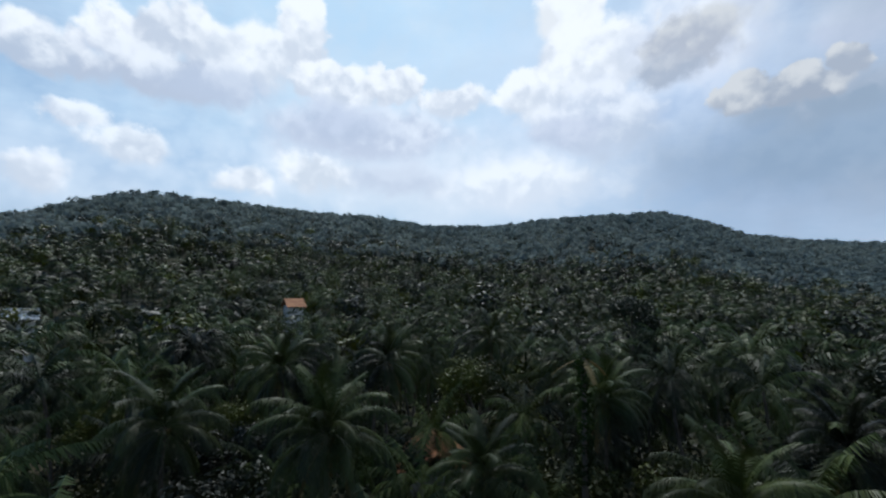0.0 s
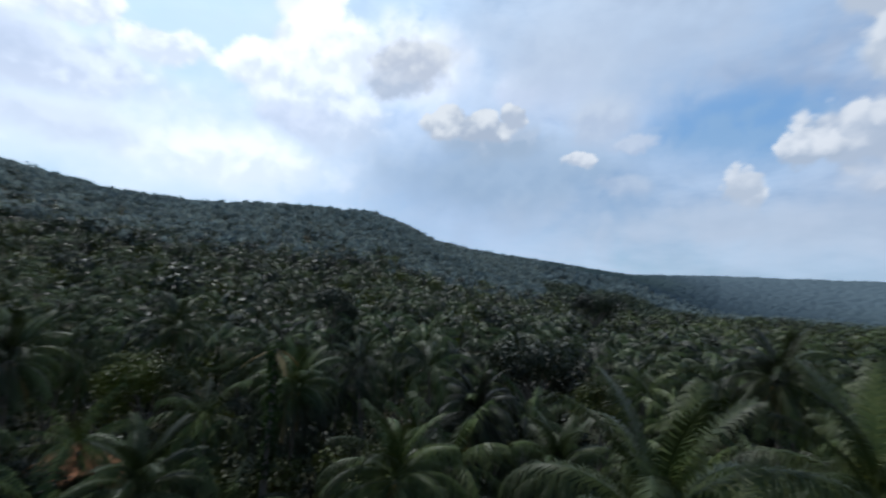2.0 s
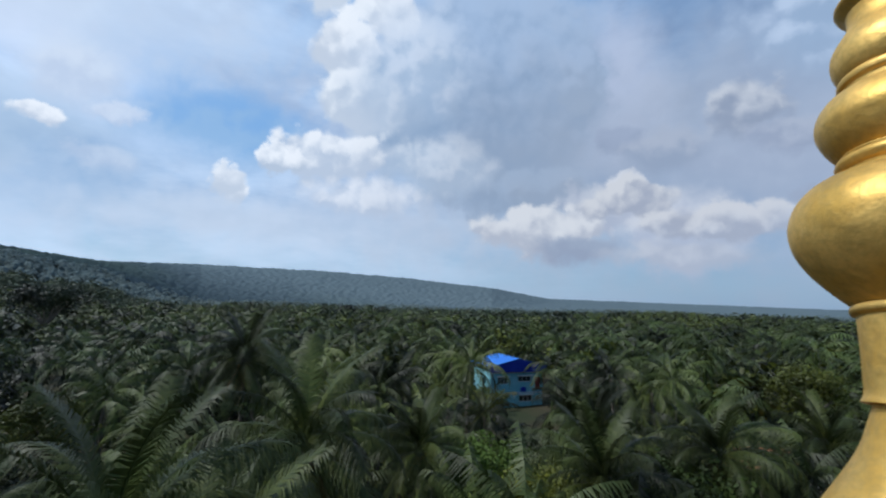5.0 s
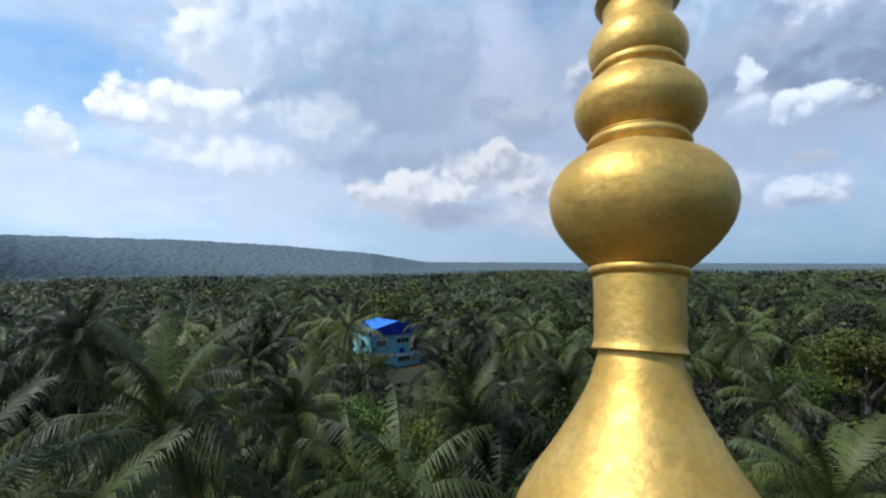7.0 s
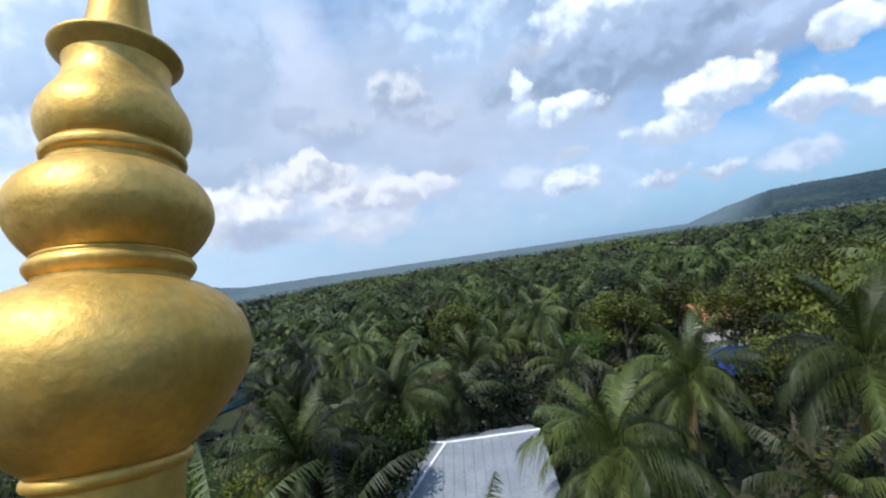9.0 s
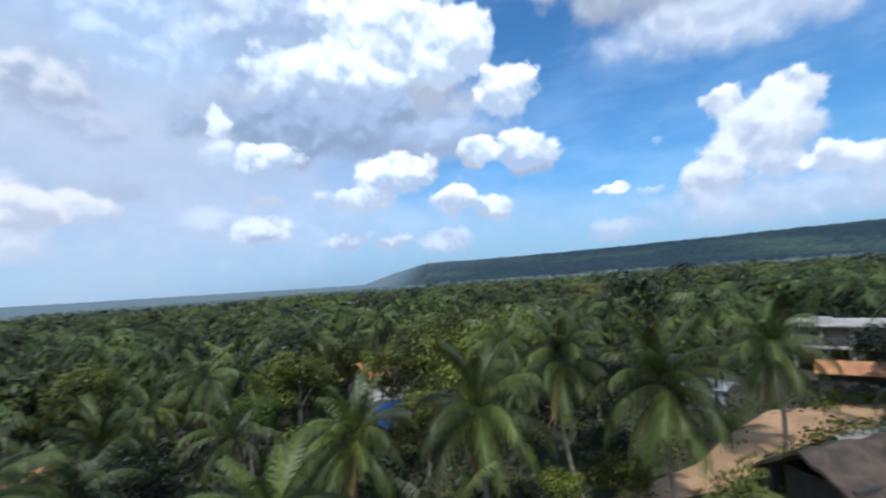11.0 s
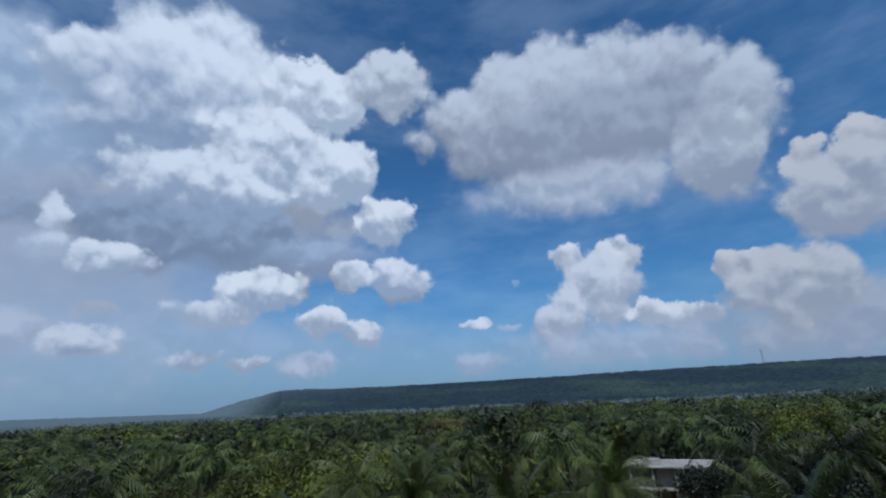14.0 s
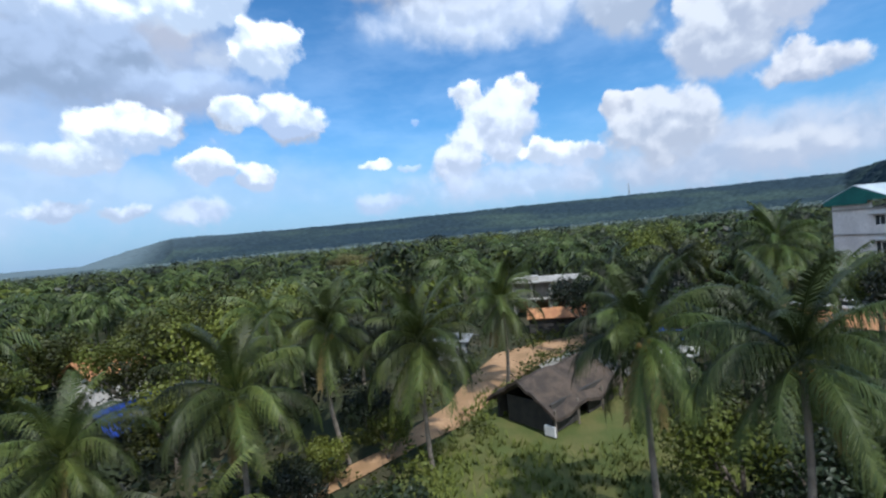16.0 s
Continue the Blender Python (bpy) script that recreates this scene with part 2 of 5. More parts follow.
cloud(1.2, 6.8, 4.3, 1.4, (0.75, 0.86, 1.04), (0.67, 0.77, 0.95), 0.85, 0.40)
cloud(12.4, 8.5, 6.8, 4.8, (1.22, 1.25, 1.32), (0.86, 0.93, 1.10), 0.90, 0.30)
cloud(30.4, 15.0, 21.0, 10.2, (0.87, 0.96, 1.13), (0.77, 0.86, 1.05), 0.60, 0.70)
cloud(19.9, 20.7, 5.0, 3.2, (1.05, 1.10, 1.18), (0.56, 0.65, 0.82), 0.95, 0.20)
cloud(23.1, 17.6, 3.5, 1.8, (0.79, 0.87, 1.03), (0.60, 0.69, 0.88), 0.90, 0.30)
cloud(5.9, 19.3, 2.5, 1.7, (0.64, 0.74, 0.94), (0.57, 0.67, 0.86), 0.85, 0.30)
cloud(10.8, 17.7, 4.3, 2.5, (0.79, 0.87, 1.02), (0.58, 0.69, 0.88), 0.90, 0.30)
cloud(7.3, 12.2, 6.3, 2.8, (1.20, 1.21, 1.23), (0.70, 0.76, 0.90), 0.97, 0.14, 1.5)
cloud(17.0, 9.1, 9.1, 2.9, (1.18, 1.19, 1.22), (0.72, 0.77, 0.90), 0.95, 0.18, 1.5)
cloud(25.1, 11.5, 2.6, 1.2, (0.67, 0.76, 0.94), (0.60, 0.69, 0.87), 0.85, 0.35)
cloud(1.2, 6.6, 5.4, 1.7, (0.62, 0.72, 0.89), (0.57, 0.66, 0.84), 0.85, 0.40)
cloud(12.3, 5.7, 7.7, 1.6, (0.99, 1.03, 1.12), (0.82, 0.88, 1.01), 0.80, 0.40)
cloud(50.0, 21.0, 19.3, 4.6, (0.90, 0.94, 1.00), (0.65, 0.72, 0.87), 0.90, 0.35)
cloud(52.2, 22.9, 12.9, 3.3, (1.02, 1.04, 1.04), (0.63, 0.68, 0.81), 0.97, 0.20)
cloud(59.3, 16.8, 8.5, 2.2, (0.62, 0.70, 0.87), (0.54, 0.62, 0.80), 0.85, 0.45)
cloud(35.8, 18.9, 1.8, 2.3, (0.99, 1.00, 1.03), (0.68, 0.73, 0.84), 0.97, 0.12)
cloud(39.6, 14.9, 5.0, 2.3, (0.99, 1.00, 1.03), (0.52, 0.58, 0.72), 0.97, 0.12, 1.4)
cloud(39.6, 10.4, 2.1, 0.9, (0.85, 0.90, 0.98), (0.69, 0.76, 0.88), 0.80, 0.30)
cloud(56.4, 13.2, 5.4, 3.1, (1.00, 1.02, 1.04), (0.59, 0.65, 0.79), 0.97, 0.12, 1.5)
cloud(51.5, 10.5, 4.0, 1.6, (0.95, 0.99, 1.02), (0.63, 0.69, 0.81), 0.90, 0.22)
cloud(61.7, 9.6, 2.7, 1.7, (0.97, 1.00, 1.03), (0.56, 0.63, 0.78), 0.95, 0.14)
cloud(66.5, 8.2, 2.8, 1.7, (0.97, 1.00, 1.03), (0.54, 0.61, 0.76), 0.97, 0.12, 1.5)
cloud(65.1, 14.9, 2.5, 2.0, (0.97, 1.00, 1.03), (0.64, 0.70, 0.81), 0.95, 0.14)
cloud(71.5, 14.4, 4.0, 2.7, (0.95, 0.99, 1.02), (0.58, 0.65, 0.79), 0.97, 0.14)
cloud(39.1, 6.6, 3.8, 1.6, (0.99, 1.00, 1.02), (0.64, 0.69, 0.81), 0.92, 0.20, 1.5)
cloud(48.5, 5.6, 2.5, 1.1, (0.93, 0.96, 1.01), (0.67, 0.72, 0.82), 0.90, 0.20)
cloud(53.6, 5.0, 2.6, 0.9, (0.92, 0.95, 1.01), (0.67, 0.72, 0.82), 0.85, 0.25)
cloud(60.6, 4.7, 3.0, 1.3, (0.81, 0.86, 0.97), (0.67, 0.74, 0.88), 0.75, 0.40)
cloud(33.0, 8.4, 3.1, 1.2, (0.85, 0.89, 0.98), (0.69, 0.76, 0.88), 0.75, 0.35)
cloud(48.1, 6.7, 29.5, 3.9, (0.80, 0.96, 1.21), (0.69, 0.84, 1.05), 0.55, 0.70)
cloud(29.4, 28.3, 9.8, 7.3, (1.00, 1.18, 1.43), (0.63, 0.83, 1.10), 0.85, 0.40)
cloud(35.3, 32.8, 6.3, 5.0, (1.42, 1.53, 1.65), (0.67, 0.82, 1.03), 0.97, 0.14)
cloud(46.3, 32.3, 14.8, 10.2, (1.44, 1.55, 1.67), (0.52, 0.67, 0.92), 0.98, 0.12)
cloud(55.2, 36.6, 4.5, 4.0, (1.50, 1.59, 1.69), (0.89, 1.01, 1.16), 0.98, 0.10)
cloud(61.3, 35.2, 5.8, 4.7, (1.50, 1.59, 1.69), (0.79, 0.92, 1.09), 0.98, 0.10)
cloud(55.5, 28.8, 10.7, 5.6, (1.47, 1.56, 1.67), (0.72, 0.86, 1.05), 0.97, 0.14)
cloud(64.5, 27.5, 4.5, 5.2, (1.47, 1.56, 1.67), (0.72, 0.86, 1.05), 0.97, 0.12)
cloud(46.9, 24.3, 11.3, 3.7, (1.39, 1.50, 1.62), (0.62, 0.76, 0.98), 0.95, 0.20)
cloud(47.9, 19.3, 18.5, 4.3, (0.59, 0.74, 0.99), (0.40, 0.52, 0.71), 0.97, 0.25)
cloud(69.7, 21.8, 4.9, 3.6, (1.50, 1.56, 1.64), (0.68, 0.82, 1.02), 0.98, 0.10)
cloud(61.6, 18.3, 8.6, 1.8, (0.74, 0.91, 1.19), (0.58, 0.73, 0.99), 0.85, 0.40)
cloud(34.5, 18.7, 1.6, 2.7, (1.30, 1.42, 1.56), (0.74, 0.87, 1.05), 0.95, 0.18)
cloud(39.0, 14.8, 4.7, 2.6, (1.39, 1.49, 1.61), (0.63, 0.77, 0.98), 0.97, 0.14)
cloud(34.4, 15.8, 2.4, 1.7, (1.18, 1.30, 1.47), (0.79, 0.93, 1.13), 0.85, 0.30)
cloud(55.4, 13.2, 5.7, 3.3, (1.47, 1.55, 1.64), (0.63, 0.77, 0.99), 0.97, 0.12)
cloud(49.7, 10.5, 4.3, 1.6, (1.28, 1.39, 1.53), (0.70, 0.83, 1.02), 0.90, 0.25)
cloud(61.7, 9.6, 3.3, 1.8, (1.42, 1.49, 1.61), (0.67, 0.79, 0.99), 0.97, 0.14)
cloud(66.8, 8.5, 2.7, 2.1, (1.42, 1.49, 1.59), (0.67, 0.79, 0.99), 0.97, 0.12)
cloud(65.9, 15.5, 2.9, 2.3, (1.44, 1.52, 1.62), (0.75, 0.89, 1.09), 0.97, 0.12)
cloud(71.1, 14.8, 4.8, 3.1, (1.42, 1.50, 1.62), (0.62, 0.76, 1.01), 0.98, 0.12, 1.4)
cloud(80.9, 9.3, 2.4, 1.3, (1.39, 1.47, 1.61), (0.70, 0.83, 1.04), 0.97, 0.12, 1.6)
cloud(85.0, 8.6, 1.2, 0.6, (0.84, 1.03, 1.37), (0.68, 0.85, 1.15), 0.80, 0.30)
cloud(86.1, 13.9, 0.7, 0.6, (0.59, 0.83, 1.28), (0.51, 0.72, 1.11), 0.80, 0.30)
cloud(95.7, 32.3, 21.5, 9.1, (1.12, 1.22, 1.35), (0.50, 0.57, 0.71), 0.98, 0.10)
cloud(70.9, 38.7, 7.3, 4.0, (1.22, 1.32, 1.43), (0.70, 0.79, 0.93), 0.97, 0.12)
cloud(111.5, 24.4, 5.6, 5.5, (1.14, 1.24, 1.36), (0.58, 0.67, 0.82), 0.97, 0.14)
cloud(114.7, 28.6, 5.2, 5.3, (1.18, 1.28, 1.39), (0.75, 0.84, 0.96), 0.90, 0.20)
cloud(96.0, 24.3, 14.0, 3.1, (1.07, 1.17, 1.32), (0.79, 0.89, 1.05), 0.85, 0.35)
cloud(99.5, 30.8, 15.5, 4.8, (0.72, 0.81, 0.97), (0.56, 0.64, 0.78), 0.90, 0.40)
cloud(99.6, 15.9, 3.2, 2.5, (1.44, 1.47, 1.55), (0.79, 0.87, 1.00), 0.98, 0.10)
cloud(93.4, 16.1, 2.4, 2.1, (1.42, 1.46, 1.55), (0.77, 0.86, 1.00), 0.98, 0.10)
cloud(96.8, 12.5, 5.4, 4.5, (1.25, 1.32, 1.45), (0.72, 0.81, 0.97), 0.97, 0.14)
cloud(104.9, 7.8, 3.5, 1.7, (1.36, 1.40, 1.49), (0.70, 0.79, 0.95), 0.96, 0.14)
cloud(101.0, 8.7, 2.2, 1.6, (1.39, 1.43, 1.52), (0.75, 0.84, 0.98), 0.95, 0.14)
cloud(91.0, 8.5, 3.8, 3.7, (1.20, 1.26, 1.40), (0.70, 0.79, 0.96), 0.95, 0.16)
cloud(98.0, 5.3, 12.5, 2.5, (0.86, 0.99, 1.21), (0.69, 0.81, 1.01), 0.80, 0.40)
cloud(38.7, 7.1, 4.0, 1.9, (1.17, 1.26, 1.40), (0.58, 0.70, 0.91), 0.95, 0.18, 1.4)
cloud(32.5, 8.0, 3.0, 2.0, (0.95, 1.08, 1.29), (0.69, 0.82, 1.03), 0.75, 0.35)
cloud(48.2, 5.7, 2.9, 1.3, (1.09, 1.20, 1.36), (0.60, 0.72, 0.92), 0.90, 0.20)
cloud(54.1, 5.1, 2.3, 1.0, (1.02, 1.13, 1.32), (0.60, 0.72, 0.92), 0.85, 0.25)
cloud(61.1, 4.9, 3.0, 1.5, (0.97, 1.09, 1.31), (0.66, 0.79, 1.02), 0.80, 0.30)
cloud(81.3, 4.4, 3.4, 1.4, (0.91, 1.03, 1.27), (0.66, 0.78, 1.01), 0.75, 0.35)
cloud(121.4, 5.7, 15.9, 3.8, (0.81, 0.88, 1.02), (0.60, 0.69, 0.86), 0.90, 0.35)
cloud(111.1, 12.1, 2.8, 2.3, (1.14, 1.15, 1.18), (0.71, 0.76, 0.87), 0.98, 0.10)
cloud(115.5, 9.4, 6.9, 4.3, (1.03, 1.07, 1.14), (0.63, 0.70, 0.83), 0.97, 0.14)
cloud(119.4, 20.9, 2.9, 2.5, (1.10, 1.12, 1.16), (0.69, 0.74, 0.86), 0.98, 0.10)
cloud(124.3, 21.8, 2.4, 2.4, (1.14, 1.15, 1.18), (0.71, 0.76, 0.87), 0.98, 0.10)
cloud(121.6, 17.1, 6.2, 5.2, (1.01, 1.06, 1.13), (0.62, 0.69, 0.83), 0.97, 0.12)
cloud(130.4, 20.3, 1.3, 1.4, (1.12, 1.14, 1.18), (0.75, 0.80, 0.91), 0.97, 0.12)
cloud(127.4, 18.8, 2.6, 2.6, (1.03, 1.08, 1.15), (0.68, 0.74, 0.87), 0.96, 0.14)
cloud(127.9, 12.4, 4.9, 2.8, (1.14, 1.15, 1.19), (0.55, 0.62, 0.77), 0.97, 0.12, 1.4)
cloud(125.8, 5.4, 5.8, 1.8, (0.94, 0.99, 1.07), (0.65, 0.73, 0.88), 0.85, 0.30)
cloud(138.7, 23.3, 4.4, 3.3, (1.03, 1.08, 1.16), (0.47, 0.57, 0.76), 0.97, 0.12)
cloud(135.5, 24.0, 2.5, 1.3, (1.12, 1.15, 1.19), (0.62, 0.70, 0.86), 0.97, 0.12, 1.5)
cloud(140.0, 16.9, 1.3, 2.9, (0.94, 1.00, 1.11), (0.54, 0.63, 0.81), 0.95, 0.16)
cloud(138.8, 9.0, 3.4, 3.2, (0.94, 0.99, 1.10), (0.58, 0.65, 0.81), 0.93, 0.20)
cloud(136.8, 15.3, 1.1, 0.7, (0.78, 0.90, 1.06), (0.62, 0.74, 0.96), 0.85, 0.30)
cloud(135.3, 5.7, 2.9, 1.4, (0.86, 0.92, 1.04), (0.69, 0.77, 0.92), 0.75, 0.40)

back = sky.node("ShaderNodeBackground")
sky.put(back.inputs[0], SKY)
back.inputs[1].default_value = 0.86
sky.t.links.new(back.outputs[0], sky.node("ShaderNodeOutputWorld").inputs[0])

# ---------------------------------------------------------------- materials


def material(name, build, rough=0.8, metal=0.0, spec=0.3, bump=None, through_light=0.0):
    """build(tree, position) gives the colour socket; bump: (scale, strength, distance)."""
    m = bpy.data.materials.new(name)
    m.use_nodes = True
    k = Tree(m.node_tree)
    where = k.node("ShaderNodeNewGeometry").outputs["Position"]
    out = k.node("ShaderNodeOutputMaterial")
    b = k.node("ShaderNodeBsdfPrincipled")
    colour = build(k, where)
    k.put(b.inputs["Base Color"], colour)
    k.put(b.inputs["Roughness"], rough(k, where) if callable(rough) else rough)
    b.inputs["Metallic"].default_value = metal
    b.inputs["Specular IOR Level"].default_value = spec
    if bump:
        n = k.node("ShaderNodeBump")
        n.inputs["Strength"].default_value, n.inputs["Distance"].default_value = bump[1], bump[2]
        k.put(n.inputs["Height"], k.noise(where, bump[0], 5.0, 0.6))
        k.t.links.new(n.outputs[0], b.inputs["Normal"])
    last = b.outputs[0]
    if through_light:
        tl = k.node("ShaderNodeBsdfTranslucent")
        k.put(tl.inputs[0], colour)
        mx = k.node("ShaderNodeMixShader")
        mx.inputs[0].default_value = through_light
        k.t.links.new(last, mx.inputs[1])
        k.t.links.new(tl.outputs[0], mx.inputs[2])
        last = mx.outputs[0]
    k.t.links.new(last, out.inputs[0])
    return m


def stained(a, b, scale, fine=None, lo=0.35, hi=0.65):
    """Two colours in patches of that size, with finer grain."""
    def build(k, where):
        c = k.mix(k.ramp(k.noise(where, scale, 4.0), lo, hi), (*a, 1), (*b, 1))
        if fine:
            c = k.mix(k.ramp(k.noise(where, fine, 3.0), 0.3, 0.75, 0.0, 0.55), c, tuple(0.6 * x for x in a) + (1,))
        return c
    return build


def leafy(a, b, c, patch=0.012, low=0.2, top=0.98):
    """Foliage: three greens by plant, by leaf and by stand of trees."""
    def build(k, where):
        g = k.node("ShaderNodeNewGeometry").outputs["Random Per Island"]
        o = k.node("ShaderNodeObjectInfo").outputs["Random"]
        x = k.mix(g, (*a, 1), (*b, 1))
        x = k.mix(k.math("MULTIPLY", o, 0.6), x, (*c, 1))
        x = k.mix(k.ramp(k.noise(where, patch, 3.0), 0.4, 0.65, 0.0, 0.6), x, (*c, 1))
        tone = k.ramp(k.noise(where, 0.14, 2.0), 0.3, 0.7, low * 0.6, top * 0.82)
        return k.vec("MULTIPLY", x, tone)
    return build


PALM = material("palm_leaf", leafy((0.070, 0.098, 0.020), (0.175, 0.195, 0.046), (0.048, 0.080, 0.022), 0.012, 0.13, 1.08), 0.48, spec=0.2, through_light=0.05)
PALM_OLD = material("palm_leaf_dry", stained((0.22, 0.15, 0.06), (0.14, 0.11, 0.035), 2.0), 0.7, through_light=0.15)
RIB = material("palm_rib", stained((0.16, 0.17, 0.05), (0.20, 0.19, 0.08), 3.0), 0.5)
LEAF = material("broad_leaf", leafy((0.125, 0.150, 0.019), (0.235, 0.25, 0.040), (0.085, 0.108, 0.019)), 0.5, spec=0.22, through_light=0.1)
LEAF_LIGHT = material("pale_leaf", leafy((0.10, 0.17, 0.03), (0.15, 0.22, 0.045), (0.08, 0.14, 0.028)), 0.6, spec=0.2, through_light=0.3)
LEAF_DARK = material("dark_leaf", leafy((0.018, 0.04, 0.012), (0.035, 0.06, 0.018), (0.03, 0.035, 0.015)), 0.5, spec=0.35, through_light=0.15)
LEAF_BROWN = material("brown_flower_leaf", leafy((0.20, 0.17, 0.07), (0.30, 0.25, 0.12), (0.15, 0.15, 0.06)), 0.7, spec=0.15, through_light=0.2)
# leaf greens shifted paler and bluer, so some distance haze is in the colour
WOODS = material("hazed_far_woods", leafy((0.085, 0.118, 0.070), (0.14, 0.16, 0.085), (0.075, 0.110, 0.085), 0.006, 0.45, 1.0), 0.7, spec=0.2, through_light=0.2)
def hazy_hill_colour(k, where):
    """Far woods with distance haze in the colour: dark blue-green, patches of paler slope, paler and greyer haze far
    off to the north.
    """
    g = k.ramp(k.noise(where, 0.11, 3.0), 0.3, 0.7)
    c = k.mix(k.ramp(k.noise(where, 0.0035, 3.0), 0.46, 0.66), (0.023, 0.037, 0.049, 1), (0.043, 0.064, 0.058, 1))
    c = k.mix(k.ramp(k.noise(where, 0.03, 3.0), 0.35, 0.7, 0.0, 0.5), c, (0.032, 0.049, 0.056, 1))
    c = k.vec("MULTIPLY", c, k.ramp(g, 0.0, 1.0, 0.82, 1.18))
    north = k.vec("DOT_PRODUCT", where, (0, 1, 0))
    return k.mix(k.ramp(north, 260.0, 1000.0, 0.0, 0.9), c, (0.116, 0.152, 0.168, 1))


HILLWOOD = material("hazy_hill_woods", hazy_hill_colour, 0.95, spec=0.0)
# pale blue-grey paints distance haze over the green of the hillside trees
SLOPE = material("hazed_slope_woods", leafy((0.25, 0.315, 0.30), (0.33, 0.38, 0.34), (0.21, 0.28, 0.285), 0.006, 0.75, 1.05), 0.8, spec=0.1, through_light=0.4)
SAND = material("road_sand", stained((0.40, 0.245, 0.135), (0.25, 0.15, 0.075), 0.45, 3.0), 0.95, bump=(6.0, 0.5, 0.05))
BARK = material("bark", stained((0.20, 0.17, 0.14), (0.12, 0.10, 0.08), 3.0, 30.0), 0.9, bump=(25.0, 0.6, 0.03))


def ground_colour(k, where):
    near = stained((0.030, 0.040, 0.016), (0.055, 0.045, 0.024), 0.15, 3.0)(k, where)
    # far off, the earth takes the hills' colour with its painted haze
    far = hazy_hill_colour(k, where)
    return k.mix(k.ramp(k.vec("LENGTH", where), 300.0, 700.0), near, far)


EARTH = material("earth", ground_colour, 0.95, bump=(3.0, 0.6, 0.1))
LATERITE = material("laterite", stained((0.42, 0.21, 0.10), (0.34, 0.16, 0.075), 0.4, 4.0), 0.95, bump=(6.0, 0.5, 0.05))
GRASS = material("grass", stained((0.085, 0.105, 0.026), (0.145, 0.135, 0.045), 0.5, 9.0), 0.9, bump=(30.0, 0.8, 0.08))
GOLD = material("gold_paint", stained((0.74, 0.48, 0.135), (0.62, 0.37, 0.075), 7.0, 60.0), lambda k, w: k.ramp(k.noise(w, 22.0, 5.0), 0.3, 0.7, 0.44, 0.60), metal=0.68, spec=0.4, bump=(30.0, 0.5, 0.006))
PLASTER = material("plaster", stained((0.72, 0.70, 0.68), (0.60, 0.58, 0.57), 0.5, 5.0), 0.85, bump=(20.0, 0.2, 0.01))
# near-black for dark parts, and for shade painted in under roofs
DARK = material("dark_parts_and_shade", stained((0.035, 0.033, 0.032), (0.05, 0.045, 0.04), 2.0), 0.8)
GLASS = material("window_glass", stained((0.03, 0.035, 0.04), (0.05, 0.055, 0.06), 3.0), 0.12, spec=0.8)
BLUE_ROOF = material("blue_sheet", stained((0.035, 0.17, 0.62), (0.05, 0.22, 0.68), 0.8, 9.0), 0.6, spec=0.2)
BLUE_DARK = material("blue_gable", stained((0.012, 0.03, 0.30), (0.018, 0.04, 0.36), 0.8, 9.0), 0.6)
CYAN = material("cyan_paint", stained((0.22, 0.52, 0.60), (0.30, 0.60, 0.66), 0.7, 6.0), 0.8)
GREY_SHEET = material("grey_sheet", stained((0.27, 0.28, 0.30), (0.20, 0.21, 0.23), 0.7, 7.0), 0.55, spec=0.4, bump=(9.0, 0.25, 0.02))
PALE_SHEET = material("pale_sheet", stained((0.42, 0.47, 0.49), (0.33, 0.38, 0.41), 0.5, 5.0), 0.5, spec=0.5)
GREEN_SHEET = material("green_sheet", stained((0.012, 0.11, 0.10), (0.016, 0.14, 0.12), 0.8, 7.0), 0.6)
CONCRETE = material("concrete", stained((0.36, 0.34, 0.31), (0.22, 0.205, 0.185), 0.5, 4.0), 0.9, bump=(14.0, 0.4, 0.02))
TILE = material("clay_tile", stained((0.46, 0.22, 0.10), (0.28, 0.12, 0.06), 0.9, 7.0), 0.85)
THATCH = material("thatch", stained((0.105, 0.078, 0.060), (0.050, 0.040, 0.034), 0.9, 9.0), 0.95, bump=(9.0, 1.0, 0.12))
TARP = material("blue_tarp", stained((0.02, 0.07, 0.45), (0.03, 0.10, 0.55), 1.5, 8.0), 0.45)
WHITE = material("white_paint", stained((0.80, 0.79, 0.77), (0.70, 0.69, 0.67), 0.7, 8.0), 0.8)
RED_DOOR = material("red_door", stained((0.25, 0.04, 0.04), (0.18, 0.03, 0.03), 2.0), 0.6)
WHITE_SPOT = material("bare_spot", stained((0.7, 0.62, 0.45), (0.6, 0.5, 0.3), 20.0), 0.7)
WEED = material("weeds", leafy((0.12, 0.15, 0.03), (0.21, 0.22, 0.055), (0.14, 0.17, 0.035), 0.012, 0.6, 1.05), 0.7, spec=0.15, through_light=0.2)
NUT = material("coconut", stained((0.16, 0.14, 0.03), (0.22, 0.12, 0.04), 5.0), 0.6)

# ---------------------------------------------------------------- mesh helpers


def mesh_object(name, verts, faces, mat, parent=None, label="", smooth=False):
    me = bpy.data.meshes.new(name)
    me.from_pydata([tuple(v) for v in verts], [], [tuple(f) for f in faces])
    me.materials.append(mat)
    if smooth:
        me.shade_smooth()
    ob = new(name, me)
    ob.parent = parent
    if label:
        ob["label"] = label
    return ob


